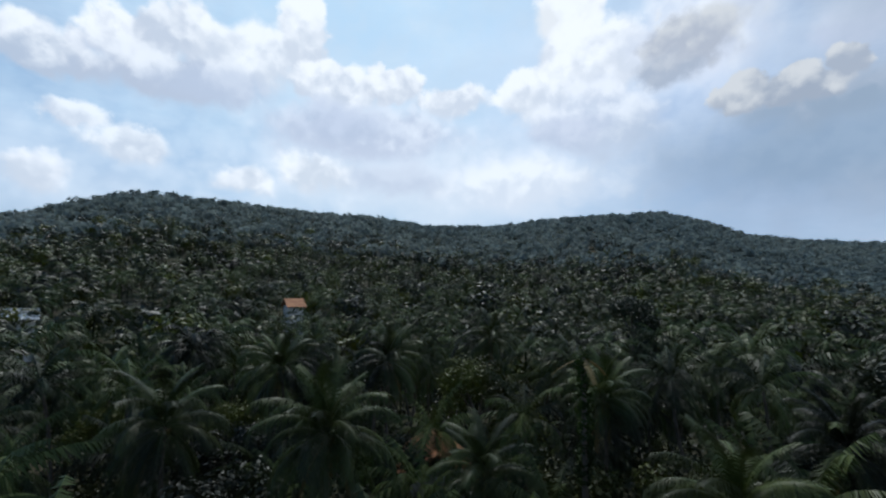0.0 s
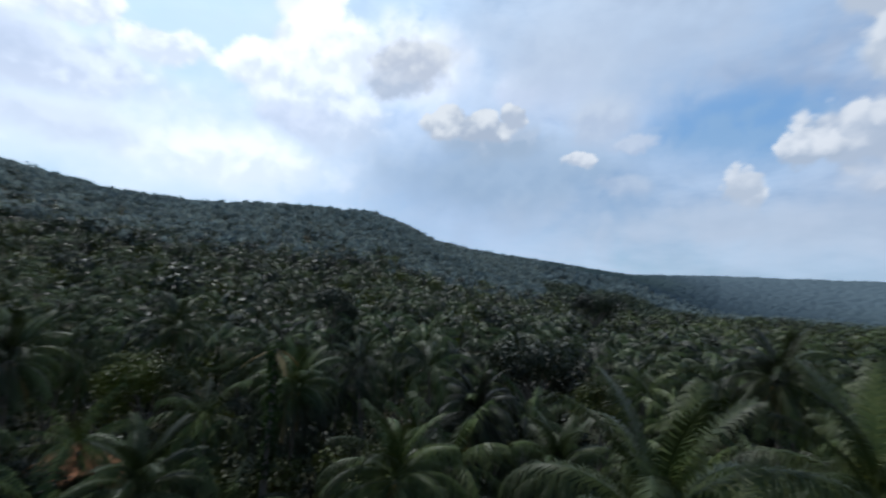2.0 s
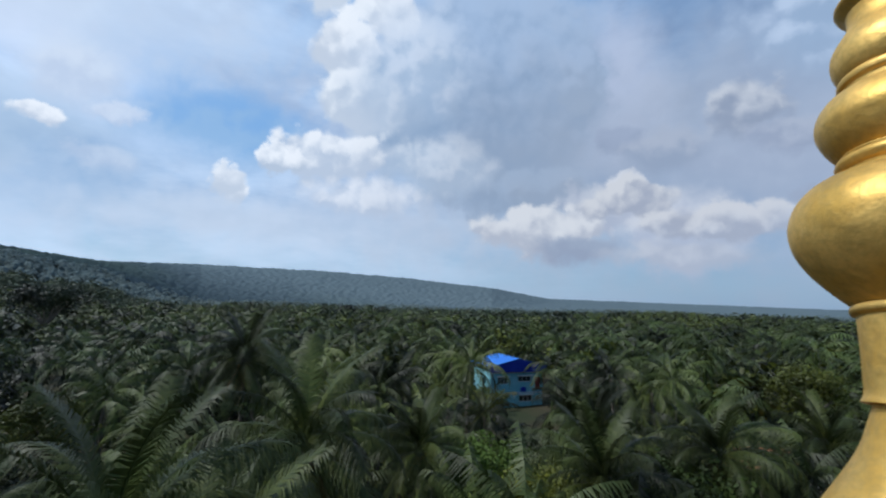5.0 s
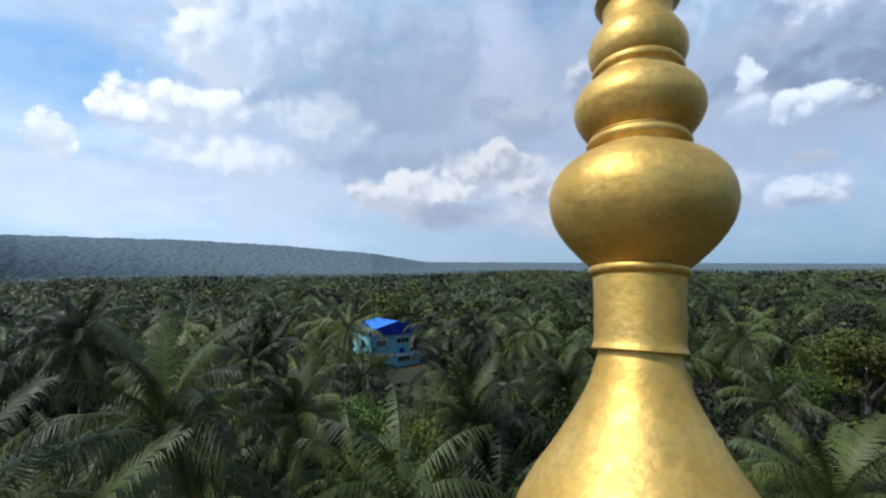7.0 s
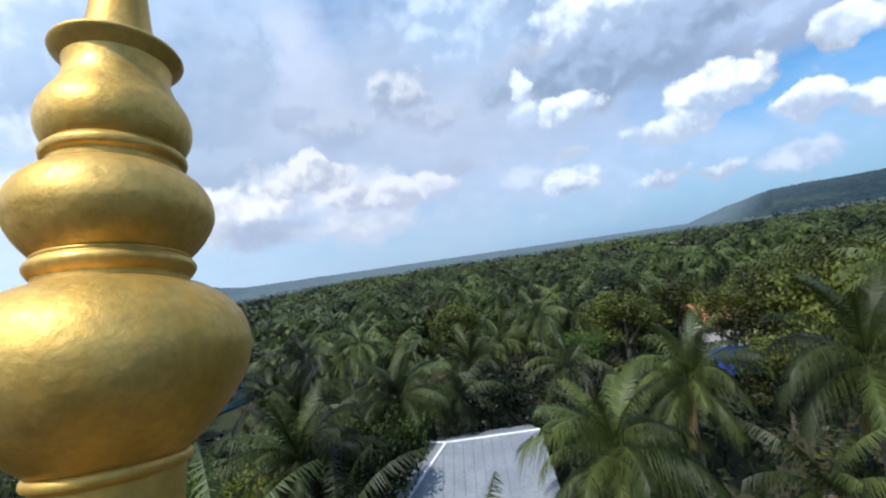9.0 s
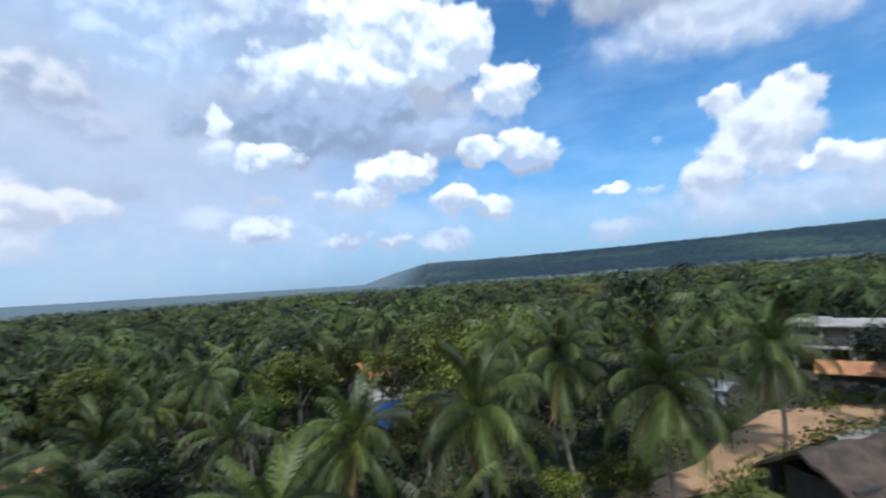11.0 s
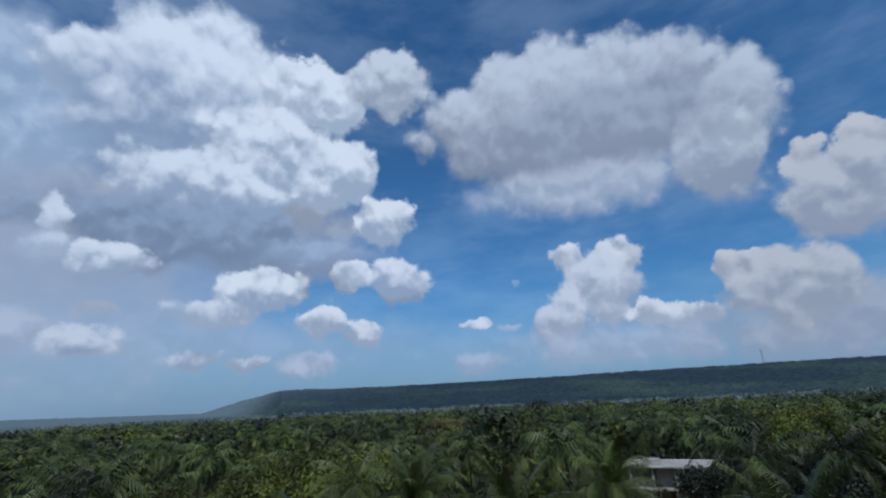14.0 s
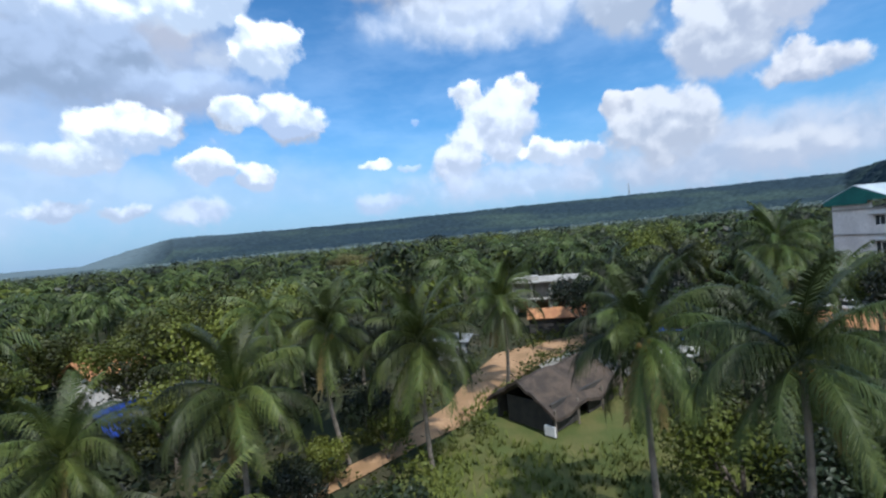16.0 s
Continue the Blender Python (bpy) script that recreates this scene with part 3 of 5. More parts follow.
def tri_object(name, verts, tris, mat, parent=None):
    """A large mesh of triangles from arrays."""
    me = bpy.data.meshes.new(name)
    verts, tris = np.asarray(verts, np.float32), np.asarray(tris, np.int32)
    me.vertices.add(len(verts))
    me.vertices.foreach_set("co", verts.ravel())
    me.loops.add(tris.size)
    me.loops.foreach_set("vertex_index", tris.ravel())
    me.polygons.add(len(tris))
    me.polygons.foreach_set("loop_start", np.arange(0, tris.size, 3, dtype=np.int32))
    me.polygons.foreach_set("loop_total", np.full(len(tris), 3, np.int32))
    me.update(calc_edges=True)
    me.validate()
    me.materials.append(mat)
    ob = new(name, me)
    ob.parent = parent
    return ob


def part(name, bm, mat, parent=None, label="", smooth=False):
    me = bpy.data.meshes.new(name)
    bm.to_mesh(me)
    bm.free()
    me.materials.append(mat)
    if smooth:
        me.shade_smooth()
    ob = new(name, me)
    ob.parent = parent
    if label:
        ob["label"] = label
    return ob


def box_bm(x0, x1, y0, y1, z0, z1, bevel=0.02):
    bm = bmesh.new()
    bmesh.ops.create_cube(bm, size=1.0, matrix=Matrix.Translation(((x0 + x1) / 2, (y0 + y1) / 2, (z0 + z1) / 2)) @ Matrix.Diagonal((x1 - x0, y1 - y0, z1 - z0, 1)))
    if bevel:
        bmesh.ops.bevel(bm, geom=bm.edges[:], offset=bevel, segments=1, affect="EDGES")
    return bm


def box(name, x0, x1, y0, y1, z0, z1, mat, parent, label="", bevel=0.02):
    return part(name, box_bm(x0, x1, y0, y1, z0, z1, bevel), mat, parent, label)


def slab(name, corners, thick, mat, parent, label=""):
    """A sheet of that thickness under the given corners."""
    n = len(corners)
    c = [Vector(p) for p in corners]
    normal = (c[1] - c[0]).cross(c[2] - c[0]).normalized()
    if normal.z < 0 or (abs(normal.z) < 1e-6 and normal.y > 0):
        normal = -normal
    low = [p - normal * thick for p in c]
    faces = [list(range(n)), list(range(2 * n - 1, n - 1, -1))]
    faces += [[i, (i + 1) % n, n + (i + 1) % n, n + i] for i in range(n)]
    return mesh_object(name, c + low, faces, mat, parent, label)


def lathe(name, profile, mat, parent=None, turns=64, label=""):
    verts, faces = [], []
    for r, z in profile:
        verts += [(r * math.cos(2 * math.pi * i / turns), r * math.sin(2 * math.pi * i / turns), z) for i in range(turns)]
    for j in range(len(profile) - 1):
        for i in range(turns):
            a, b = j * turns + i, j * turns + (i + 1) % turns
            faces.append((a, b, b + turns, a + turns))
    faces.append(tuple(range(turns))[::-1])
    faces.append(tuple(range((len(profile) - 1) * turns, len(profile) * turns)))
    return mesh_object(name, verts, faces, mat, parent, label, smooth=True)


# ---------------------------------------------------------------- the land
SKYLINE_AZ = (-180, -158, -152, -149, -145, -141, -133, -126, -119, -112, -103, -97, -89, -84, -79, -76, -70, -61, -52, -43, -30, -20, -9, -2, 8, 30, 42, 50, 54, 58, 69, 99, 115, 130, 134, 140, 180)
SKYLINE_EL = (3.1, 3.6, 5.9, 6.9, 8.3, 8.8, 8.3, 7.9, 7.8, 6.8, 6.8, 7.4, 7.8, 7.8, 6.5, 5.2, 4.2, 3.7, 2.75, 3.1, 3.1, 2.7, 1.8, 0.7, 0.6, 0.35, 0.2, 0.1, 1.3, 2.2, 2.2, 2.5, 2.4, 2.2, 3.2, 4, 4)
RANGE_AZ = (-180, -140, -100, -76, -52, -43, -9, 8, 50, 58, 130, 134, 180)
RANGE_M = (420, 420, 520, 600, 1000, 1500, 1800, 3200, 3000, 1250, 1500, 700, 600)
START_M = (40, 40, 45, 55, 110, 500, 900, 1800, 1600, 480, 650, 250, 200)


def land(x, y):
    """Height of the ground, for numbers or arrays."""
    r, az = np.hypot(x, y), np.degrees(np.arctan2(x, y))
    base = -14.3 + 1.3 * np.tanh(x / 30.0)
    ridge, start = np.interp(az, RANGE_AZ, RANGE_M), np.interp(az, RANGE_AZ, START_M)
    crest = np.tan(np.radians(np.interp(az, SKYLINE_AZ, SKYLINE_EL))) * ridge - 7.0
    s = np.clip((r - start) / (ridge - start), 0, 1)
    s = s * s * (3 - 2 * s)
    roll = 0.9 * np.sin(x / 23.0) * np.cos(y / 31.0) * np.clip((r - 60) / 100, 0, 1)
    return base * (1 - s) + crest * s + roll - np.clip((r - ridge) * 0.02, 0, 40)


def build_ground():
    radii = np.concatenate([[0.5], np.geomspace(3, 4600, 130)])
    turns = 300
    a = np.linspace(-math.pi, math.pi, turns, endpoint=False)
    R, A = np.meshgrid(radii, a, indexing="ij")
    x, y = R * np.sin(A), R * np.cos(A)
    verts = np.stack([x, y, land(x, y)], -1).reshape(-1, 3)
    i, j = np.meshgrid(np.arange(len(radii) - 1), np.arange(turns), indexing="ij")
    p, q = i * turns + j, i * turns + (j + 1) % turns
    tris = np.concatenate([np.stack([p, q, q + turns], -1).reshape(-1, 3), np.stack([p, q + turns, p + turns], -1).reshape(-1, 3), np.array([[0, (n + 1) % turns, n] for n in range(1, turns - 1)])])
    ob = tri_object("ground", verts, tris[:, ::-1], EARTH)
    ob.data.shade_smooth()
    return tagged(ob, "earth and undergrowth reaching to wooded hills", "ground", kind="structure")


build_ground()

# ---------------------------------------------------------------- plants
rng = np.random.default_rng(7)


def join(parts):
    """Joins (verts, tris) pairs."""
    vs, ts, n = [], [], 0
    for v, t in parts:
        vs.append(v)
        ts.append(t + n)
        n += len(v)
    return np.concatenate(vs), np.concatenate(ts)


def rachis(length, lift, bend, steps):
    """The bent midrib of a frond in the xz plane."""
    s = np.linspace(0, 1, steps + 1)
    ang = lift - bend * s ** 1.35
    mid = (ang[1:] + ang[:-1]) / 2
    x = np.concatenate([[0], np.cumsum(np.cos(mid))]) * length / steps
    z = np.concatenate([[0], np.cumsum(np.sin(mid))]) * length / steps
    return s, x, z, ang


def frond(length, lift, bend, pairs, wide, droop, seed, joints=2, rib=True):
    """A palm frond: a bent midrib and many narrow leaflets that hang from it."""
    g = np.random.default_rng(seed)
    s, x, z, ang = rachis(length, lift, bend, 14)
    out = []
    u = np.linspace(0.13, 0.995, pairs)
    px, pz, pa = np.interp(u, s, x), np.interp(u, s, z), np.interp(u, s, ang)
    leaf = wide * (0.35 + 0.65 * np.sin(math.pi * np.clip(u * 0.92 + 0.02, 0, 1)) ** 0.7)
    gap = length / pairs * 0.8
    for side in (-1, 1):
        l = leaf * g.uniform(0.8, 1.1, pairs)
        fwd = 0.45 + 0.5 * u + g.normal(0, 0.08, pairs)
        dr = droop * g.uniform(0.6, 1.4, pairs)
        t = np.stack([np.cos(pa), 0 * pa, np.sin(pa)], 1)
        n = np.stack([-np.sin(pa), 0 * pa, np.cos(pa)], 1)
        d = t * fwd[:, None] + np.array([0, side, 0]) + n * 0.25
        d /= np.linalg.norm(d, axis=1)[:, None]
        base = np.stack([px, 0 * px, pz], 1)
        w = t * gap * 0.5
        down = np.array([0, 0, -1.0])
        mid = base + d * (l * 0.55)[:, None] + down * (dr * l * 0.12)[:, None]
        tip = base + d * (l * 0.9)[:, None] + down * (dr * l * 0.62)[:, None]
        v = np.stack([base - w, base + w, mid + w * 0.9, mid - w * 0.9, tip], 1).reshape(-1, 3)
        k = np.arange(pairs)[:, None] * 5
        if joints == 2:
            tr = np.concatenate([k + [0, 1, 2], k + [0, 2, 3], k + [3, 2, 4]])
        else:
            v = np.stack([base - w, base + w, tip], 1).reshape(-1, 3)
            tr = np.arange(pairs)[:, None] * 3 + [0, 1, 2]
        out.append((v, tr))
    if rib:
        r = 0.045 * length / 4.5 * (1.1 - s)
        ring = np.stack([np.stack([x, 0 * x + r, z], 1), np.stack([x, 0 * x - r, z], 1), np.stack([x, 0 * x, z - 1.6 * r], 1)], 1).reshape(-1, 3)
        i = np.arange(len(s) - 1)[:, None] * 3
        tr = np.concatenate([i + np.array(q) for q in ([0, 1, 4], [0, 4, 3], [1, 2, 5], [1, 5, 4], [2, 0, 3], [2, 3, 5])])
        out.append((ring, tr))
    return join(out)


def turned(v, yaw, pitch=0.0, scale=1.0, at=(0, 0, 0)):
    c, s = math.cos(pitch), math.sin(pitch)
    v = np.stack([v[:, 0] * c - v[:, 2] * s, v[:, 1], v[:, 0] * s + v[:, 2] * c], 1) * scale
    c, s = math.cos(yaw), math.sin(yaw)
    return np.stack([v[:, 0] * c - v[:, 1] * s, v[:, 0] * s + v[:, 1] * c, v[:, 2]], 1) + np.asarray(at)


def trunk_mesh(name, height, r0, r1, lean, sides=10, rings=24):
    verts, faces = [], []
    for j in range(rings + 1):
        q = j / rings
        r = r1 + (r0 - r1) * (1 - q) ** 2.2 + (0.008 if j % 2 else 0)
        ox = lean * (math.sin(q * 2.2) / math.sin(2.2) - 1)
        verts += [(ox + r * math.cos(2 * math.pi * i / sides), r * math.sin(2 * math.pi * i / sides), (q - 1) * height) for i in range(sides)]
    for j in range(rings):
        for i in range(sides):
            a, b = j * sides + i, j * sides + (i + 1) % sides
            faces.append((a, b, b + sides, a + sides))
    me = bpy.data.meshes.new(name)
    me.from_pydata(verts, [], faces)
    me.shade_smooth()
    me.materials.append(BARK)
    return me


# leaf meshes shared by all palms near by: from young upright ones to old hanging ones
FRONDS = []
for n, (lift, bend, droop) in enumerate([(1.36, 0.8, 0.9), (1.1, 1.35, 1.4), (0.8, 1.65, 1.7), (0.38, 1.6, 1.9), (-0.05, 1.3, 2.0), (-0.6, 0.8, 1.8)]):
    v, t = frond(4.3, lift, bend, 88, 0.98, droop * 1.1, 40 + n)
    ob = tri_object("frond", v, t, PALM)
    FRONDS.append(ob.data)
    bpy.data.objects.remove(ob)
v, t = frond(3.6, -0.95, 0.5, 26, 0.6, 1.3, 60)
ob = tri_object("dry_frond", v, t, PALM_OLD)
DRY = ob.data
bpy.data.objects.remove(ob)
TRUNKS = [trunk_mesh("trunk", 12.0, 0.24, 0.12, lean) for lean in (0.5, 1.6)]


def nut_mesh():
    bm = bmesh.new()
    bmesh.ops.create_icosphere(bm, subdivisions=1, radius=0.13, matrix=Matrix.Diagonal((1, 1, 1.25, 1)))
    me = bpy.data.meshes.new("coconut")
    bm.to_mesh(me)
    bm.free()
    me.materials.append(NUT)
    return me


NUTS = nut_mesh()
PALM_LABEL = "tall coconut palm with long arching green fronds and ringed grey trunk"


def near_palm(seed, count=24):
    """Palm with its origin where the fronds spring; the trunk goes 12 m down."""
    g = random.Random(seed)
    root = tagged(new("coconut_palm"), PALM_LABEL, "palm tree", "coconut palms")
    ob = new("trunk", TRUNKS[seed % 2])
    ob.parent = root
    for i in range(count):
        level = min(5, int(6 * (i + g.random()) / count))
        ob = new("frond", FRONDS[level])
        ob.parent = root
        ob.matrix_basis = pose(0, 0, 0.25 - 0.07 * level, g.uniform(-14, 14), g.uniform(-8, 8), 137.5 * i + g.uniform(-12, 12)) @ Matrix.Scale(g.uniform(0.85, 1.1), 4)
    for i in range(g.randint(1, 3)):
        ob = new("dry_frond", DRY)
        ob.parent = root
        ob["label"] = "brown dry hanging frond"
        ob.matrix_basis = pose(0, 0, -0.2, 0, 0, g.uniform(0, 360))
    for i in range(7):
        ob = new("coconut", NUTS)
        ob.parent = root
        a = g.uniform(0, 6.28)
        ob.matrix_basis = pose(0.32 * math.cos(a), 0.32 * math.sin(a), g.uniform(-0.55, -0.15))
    return root


PROTOS = [near_palm(s, 27 + s % 3 * 3) for s in range(5)]
USED = set()


def put(proto, m):
    """The first use places the thing itself, later ones place copies."""
    if proto.name in USED:
        return copy_thing(proto, m)
    USED.add(proto.name)
    proto.matrix_basis = m
    return proto


TREES = []  # x, y, radius kept clear of random trees


def palm(az, dist, z, size=1.0, kind=0, spin=0.0):
    p = heading(az) * dist
    if az < -55:  # palms below the wooded hill, shrunk and lowered to fit the camera's view
        size, z = size * 0.82, z - 0.6
    TREES.append((p.x, p.y, 3.2 * size))
    return put(PROTOS[kind % 5], pose(p.x, p.y, z, 0, 0, spin) @ Matrix.Scale(size, 4))


for row in [(63.4, 22.3, -5.6, 0.85, 0, 20), (73.3, 30.8, -5.0, 0.9, 1, 80), (83.8, 27.8, -5.8, 0.95, 2, 140), (94.2, 38.7, -5.6, 0.95, 3, 200), (108.6, 20.5, -4.4, 0.85, 4, 10), (121, 15.3, -3.6, 0.82, 0, 250), (40, 19.5, -8.2, 1.0, 1, 33), (48.5, 26.5, -7.6, 0.85, 2, 50)]:
    palm(*row)
for row in [(123.1, 49.5, -3.3, 1.0, 2, 70), (-31.4, 17, -5.2, 1.0, 3, 120), (-43, 9.6, -6.2, 1.0, 4, 200), (3, 34, -8.7, 1.0, 0, 15), (-17.8, 24, -7.6, 0.9, 1, 99), (-38.3, 40, -5.2, 1.0, 2, 45), (-21, 45, -8.4, 1.0, 3, 12)]:
    palm(*row)
for row in [(-50, 11.0, -5.2, 1.0, 0, 70), (-30.4, 27, -6.4, 1.0, 4, 180), (-107.2, 21.4, -8.2, 1.0, 1, 230), (-126, 20.7, -5.9, 1.0, 2, 60), (-80, 17, -6.6, 0.9, 3, 310), (-104.8, 41, -4.2, 1.0, 4, 25), (-117.8, 33.6, -5.0, 1.0, 0, 110)]:
    palm(*row)
for row in [(-130.3, 33.7, -5.3, 1.0, 1, 150), (3.5, 20.5, -7.4, 0.9, 2, 270), (15, 27.5, -7.4, 0.9, 3, 5), (-70, 26, -6.5, 1.0, 4, 85), (-60, 22, -7.6, 0.95, 0, 300), (0.5, 40, -9, 1.0, 1, 20), (24, 38, -8.5, 0.9, 2, 160), (-142, 27, -6.5, 1.0, 3, 40), (-92, 30, -6.5, 1.0, 2, 77)]:
    palm(*row)



def leaf_ball(n, radius, leaf, g, centre=(0, 0, 0), squash=0.75):
    """Leaves strewn over an uneven clump, each a small folded pair of triangles."""
    d = g.normal(size=(n, 3))
    d /= np.linalg.norm(d, axis=1)[:, None]
    r = radius * g.uniform(0.72, 1.08, n)[:, None]
    c = d * r * np.array([1, 1, squash]) + np.asarray(centre)
    a = np.cross(d, g.normal(size=(n, 3)))
    a /= np.linalg.norm(a, axis=1)[:, None] + 1e-9
    b = np.cross(d, a) * 0.55 + d * g.uniform(-0.5, 0.5, n)[:, None]
    s = leaf * g.uniform(0.7, 1.3, n)[:, None]
    v = np.stack([c - a * s, c + b * s * 0.8, c + a * s, c - b * s * 0.8 - d * s * 0.3], 1).reshape(-1, 3)
    k = np.arange(n)[:, None] * 4
    return v, np.concatenate([k + [0, 1, 2], k + [0, 2, 3]])


def broad_crown(seed, radius, clumps, leaves, leaf):
    g = np.random.default_rng(seed)
    out = []
    for i in range(clumps):
        a, h = g.uniform(0, 6.283), g.uniform(-0.45, 0.8)
        q = radius * math.sqrt(max(0.05, 1 - h * h)) * g.uniform(0.45, 0.85)
        out.append(leaf_ball(leaves, radius * g.uniform(0.28, 0.46), leaf, g, (q * math.cos(a), q * math.sin(a), h * radius * 0.75)))
    return join(out)


def limb_mesh(seed, radius, height):
    """Trunk and limbs below a broad crown whose middle is the origin."""
    g = random.Random(seed)
    verts, faces = [], []

    def tube(p, q, r0, r1):
        n = len(verts)
        ax = (q - p).normalized()
        s = ax.orthogonal().normalized()
        t = ax.cross(s)
        for base, r in ((p, r0), ((p + q) / 2 + Vector((g.uniform(-.15, .15), g.uniform(-.15, .15), 0)), (r0 + r1) / 2), (q, r1)):
            verts.extend([base + (s * math.cos(k) + t * math.sin(k)) * r for k in [2 * math.pi * i / 7 for i in range(7)]])
        for j in range(2):
            faces.extend([(n + j * 7 + i, n + j * 7 + (i + 1) % 7, n + j * 7 + 7 + (i + 1) % 7, n + j * 7 + 7 + i) for i in range(7)])

    fork = Vector((0, 0, -radius * 0.75))
    tube(Vector((0, 0, -height)), fork, 0.3, 0.2)
    for i in range(6):
        a = 2 * math.pi * i / 6 + g.uniform(-.3, .3)
        tube(fork, Vector((math.cos(a) * radius * 0.6, math.sin(a) * radius * 0.6, g.uniform(-.2, .5) * radius)), 0.16, 0.04)
    me = bpy.data.meshes.new("trunk")
    me.from_pydata(verts, [], faces)
    me.materials.append(BARK)
    return me


def broadleaf(seed, mat, label, radius=3.6, clumps=28, leaves=160, leaf=0.16):
    root = tagged(new("broadleaf_tree"), label, "tree", "broadleaf trees")
    ob = new("trunk", limb_mesh(seed, radius, 11.0))
    ob.parent = root
    v, t = broad_crown(seed, radius, clumps, leaves, leaf)
    tri_object("crown", v, t, mat, root)
    return root


BROAD = [broadleaf(1, LEAF, "broad dense green mango tree among the palms"),
         broadleaf(2, LEAF_LIGHT, "light green feathery tree with loose crown", 2.6, 22, 150, 0.13),
         broadleaf(3, LEAF_DARK, "dark green dense tree with rounded crown"),
         broadleaf(4, LEAF, "large spreading green tree with many clumps", 5.2, 46, 160, 0.18),
         broadleaf(5, LEAF_BROWN, "tree with pale brown flowering crown above the palms", 3.8, 30, 150, 0.2)]


def broad(az, dist, z, size, kind, spin=0.0):
    p = heading(az) * dist
    TREES.append((p.x, p.y, 3.4 * size))
    return put(BROAD[kind], pose(p.x, p.y, z, 0, 0, spin) @ Matrix.Scale(size, 4))


for row in [(-9.3, 27, -9.5, 1.0, 1, 0), (62.3, 52, -7.0, 0.95, 3, 40), (55, 60, -8.0, 0.9, 0, 10), (114.4, 56.7, -6.0, 1.0, 3, 90), (108, 62, -7.0, 1.0, 2, 30), (133.4, 41.2, -6.2, 1.0, 2, 60), (-9.4, 57, -12.4, 0.9, 0, 77), (77, 33.5, -11.2, 0.6, 2, 15)]:
    broad(*row)
for row in [(9.8, 21, -8.4, 0.9, 1, 120), (12.5, 26, -9.0, 1.0, 1, 222), (-87.6, 69, -4.0, 1.0, 2, 0), (-63, 44, -7.5, 1.2, 2, 45), (20.4, 80, -9.5, 1.2, 2, 9), (-55.8, 108, -3.0, 1.4, 2, 66), (76.4, 112, -5.6, 1.1, 4, 31), (82.2, 116, -5.8, 1.1, 4, 140), (79, 122, -6.2, 1.0, 4, 260), (112, 76, -5.5, 1.1, 3, 200), (70, 45, -9.0, 0.8, 0, 145)]:
    broad(*row)
for row in [(60, 42, -7.2, 1.0, 3, 15), (66.5, 48, -6.8, 1.05, 3, 130), (53, 46, -8.0, 1.0, 0, 210), (57, 35, -9.6, 0.9, 0, 300), (111, 50, -7.4, 1.15, 2, 20), (104, 54, -8.4, 1.0, 2, 250), (118, 60, -6.4, 1.1, 2, 140), (48, 58, -8.2, 1.1, 0, 70), (70, 62, -7.4, 1.2, 0, 190)]:
    broad(*row)

for row in [(78.8, 30, -11.4, 0.5, 0, 80), (72, 29, -12.0, 0.5, 0, 10), (68, 27, -12.2, 0.5, 2, 200)]:
    broad(*row)


# clearings that stay free of trees: x, y, radius
CLEAR = [(9, 20, 6.5), (-8.5, 69, 8), (-4.5, 58, 4.5), (-4, 51, 4), (-8.5, 58, 4.5), (-7.5, 50, 4), (40, -3, 8), (52, -8, 8), (69, -12, 9), (61, -52, 13), (52, -41, 8), (46, -36, 6), (39, -30, 4.5), (36.6, 28, 5), (45, 36, 4), (18, 50, 5), (31, 7, 6), (40, 6, 5), (-76, -61, 4), (-69, -55, 4), (26, -4, 8), (31, 24, 3), (22, 4, 6), (33, -3, 8), (28, -10, 6), (18, -3, 5), (62, -11, 6), (0, 0, 13)]
# lines of sight over low growth: no tall trees here
LOW_GROWTH = [(28, 21, 4), (23, 17, 3), (33, 26, 4), (39, 31, 4), (15, 42, 4), (12.5, 35, 3.5), (-5.5, 45, 3.5)]


def open_at(x, y, extra=0.0):
    return all(math.hypot(x - a, y - b) > r + extra for a, b, r in CLEAR)


# palms and trees of the middle distance, each a thing with trunk and crown
MID_CROWNS = []
for s in range(4):
    g = np.random.default_rng(90 + s)
    parts = []
    for i in range(20):
        q = i / 19
        v, t = frond(4.2 * g.uniform(0.85, 1.1), 1.32 - 1.8 * q, 0.85 + 0.9 * min(1.0, 2 * q), 34, 0.85, 1.7, 200 + i, 1, False)
        parts.append((turned(v, 2.4 * i + g.uniform(-0.2, 0.2), 0, 1, (0, 0, 0.2)), t))
    v, t = join(parts)
    ob = tri_object("crown", v, t, PALM)
    MID_CROWNS.append(ob.data)
    bpy.data.objects.remove(ob)
MID_TRUNK = trunk_mesh("trunk", 12.0, 0.22, 0.12, 0.8, 6, 8)


def scatter(r0, r1, step, az0=-160, az1=145):
    """Uneven grid of places between two distances."""
    n = int(2 * r1 / step)
    i, j = np.meshgrid(np.arange(n), np.arange(n))
    x = (i.ravel() - n / 2 + rng.uniform(-0.42, 0.42, n * n)) * step
    y = (j.ravel() - n / 2 + rng.uniform(-0.42, 0.42, n * n)) * step
    r, az = np.hypot(x, y), np.degrees(np.arctan2(x, y))
    k = (r >= r0) & (r < r1) & (az > az0) & (az < az1)
    return x[k], y[k]


MID_PALMS = []
for s in range(4):
    root = tagged(new("coconut_palm"), "coconut palm of the grove with drooping green crown", "palm tree", "coconut palms")
    for nm, me in (("trunk", MID_TRUNK), ("crown", MID_CROWNS[s])):
        ob = new(nm, me)
        ob.parent = root
    MID_PALMS.append(root)
mx, my = scatter(14, 50, 4.6)
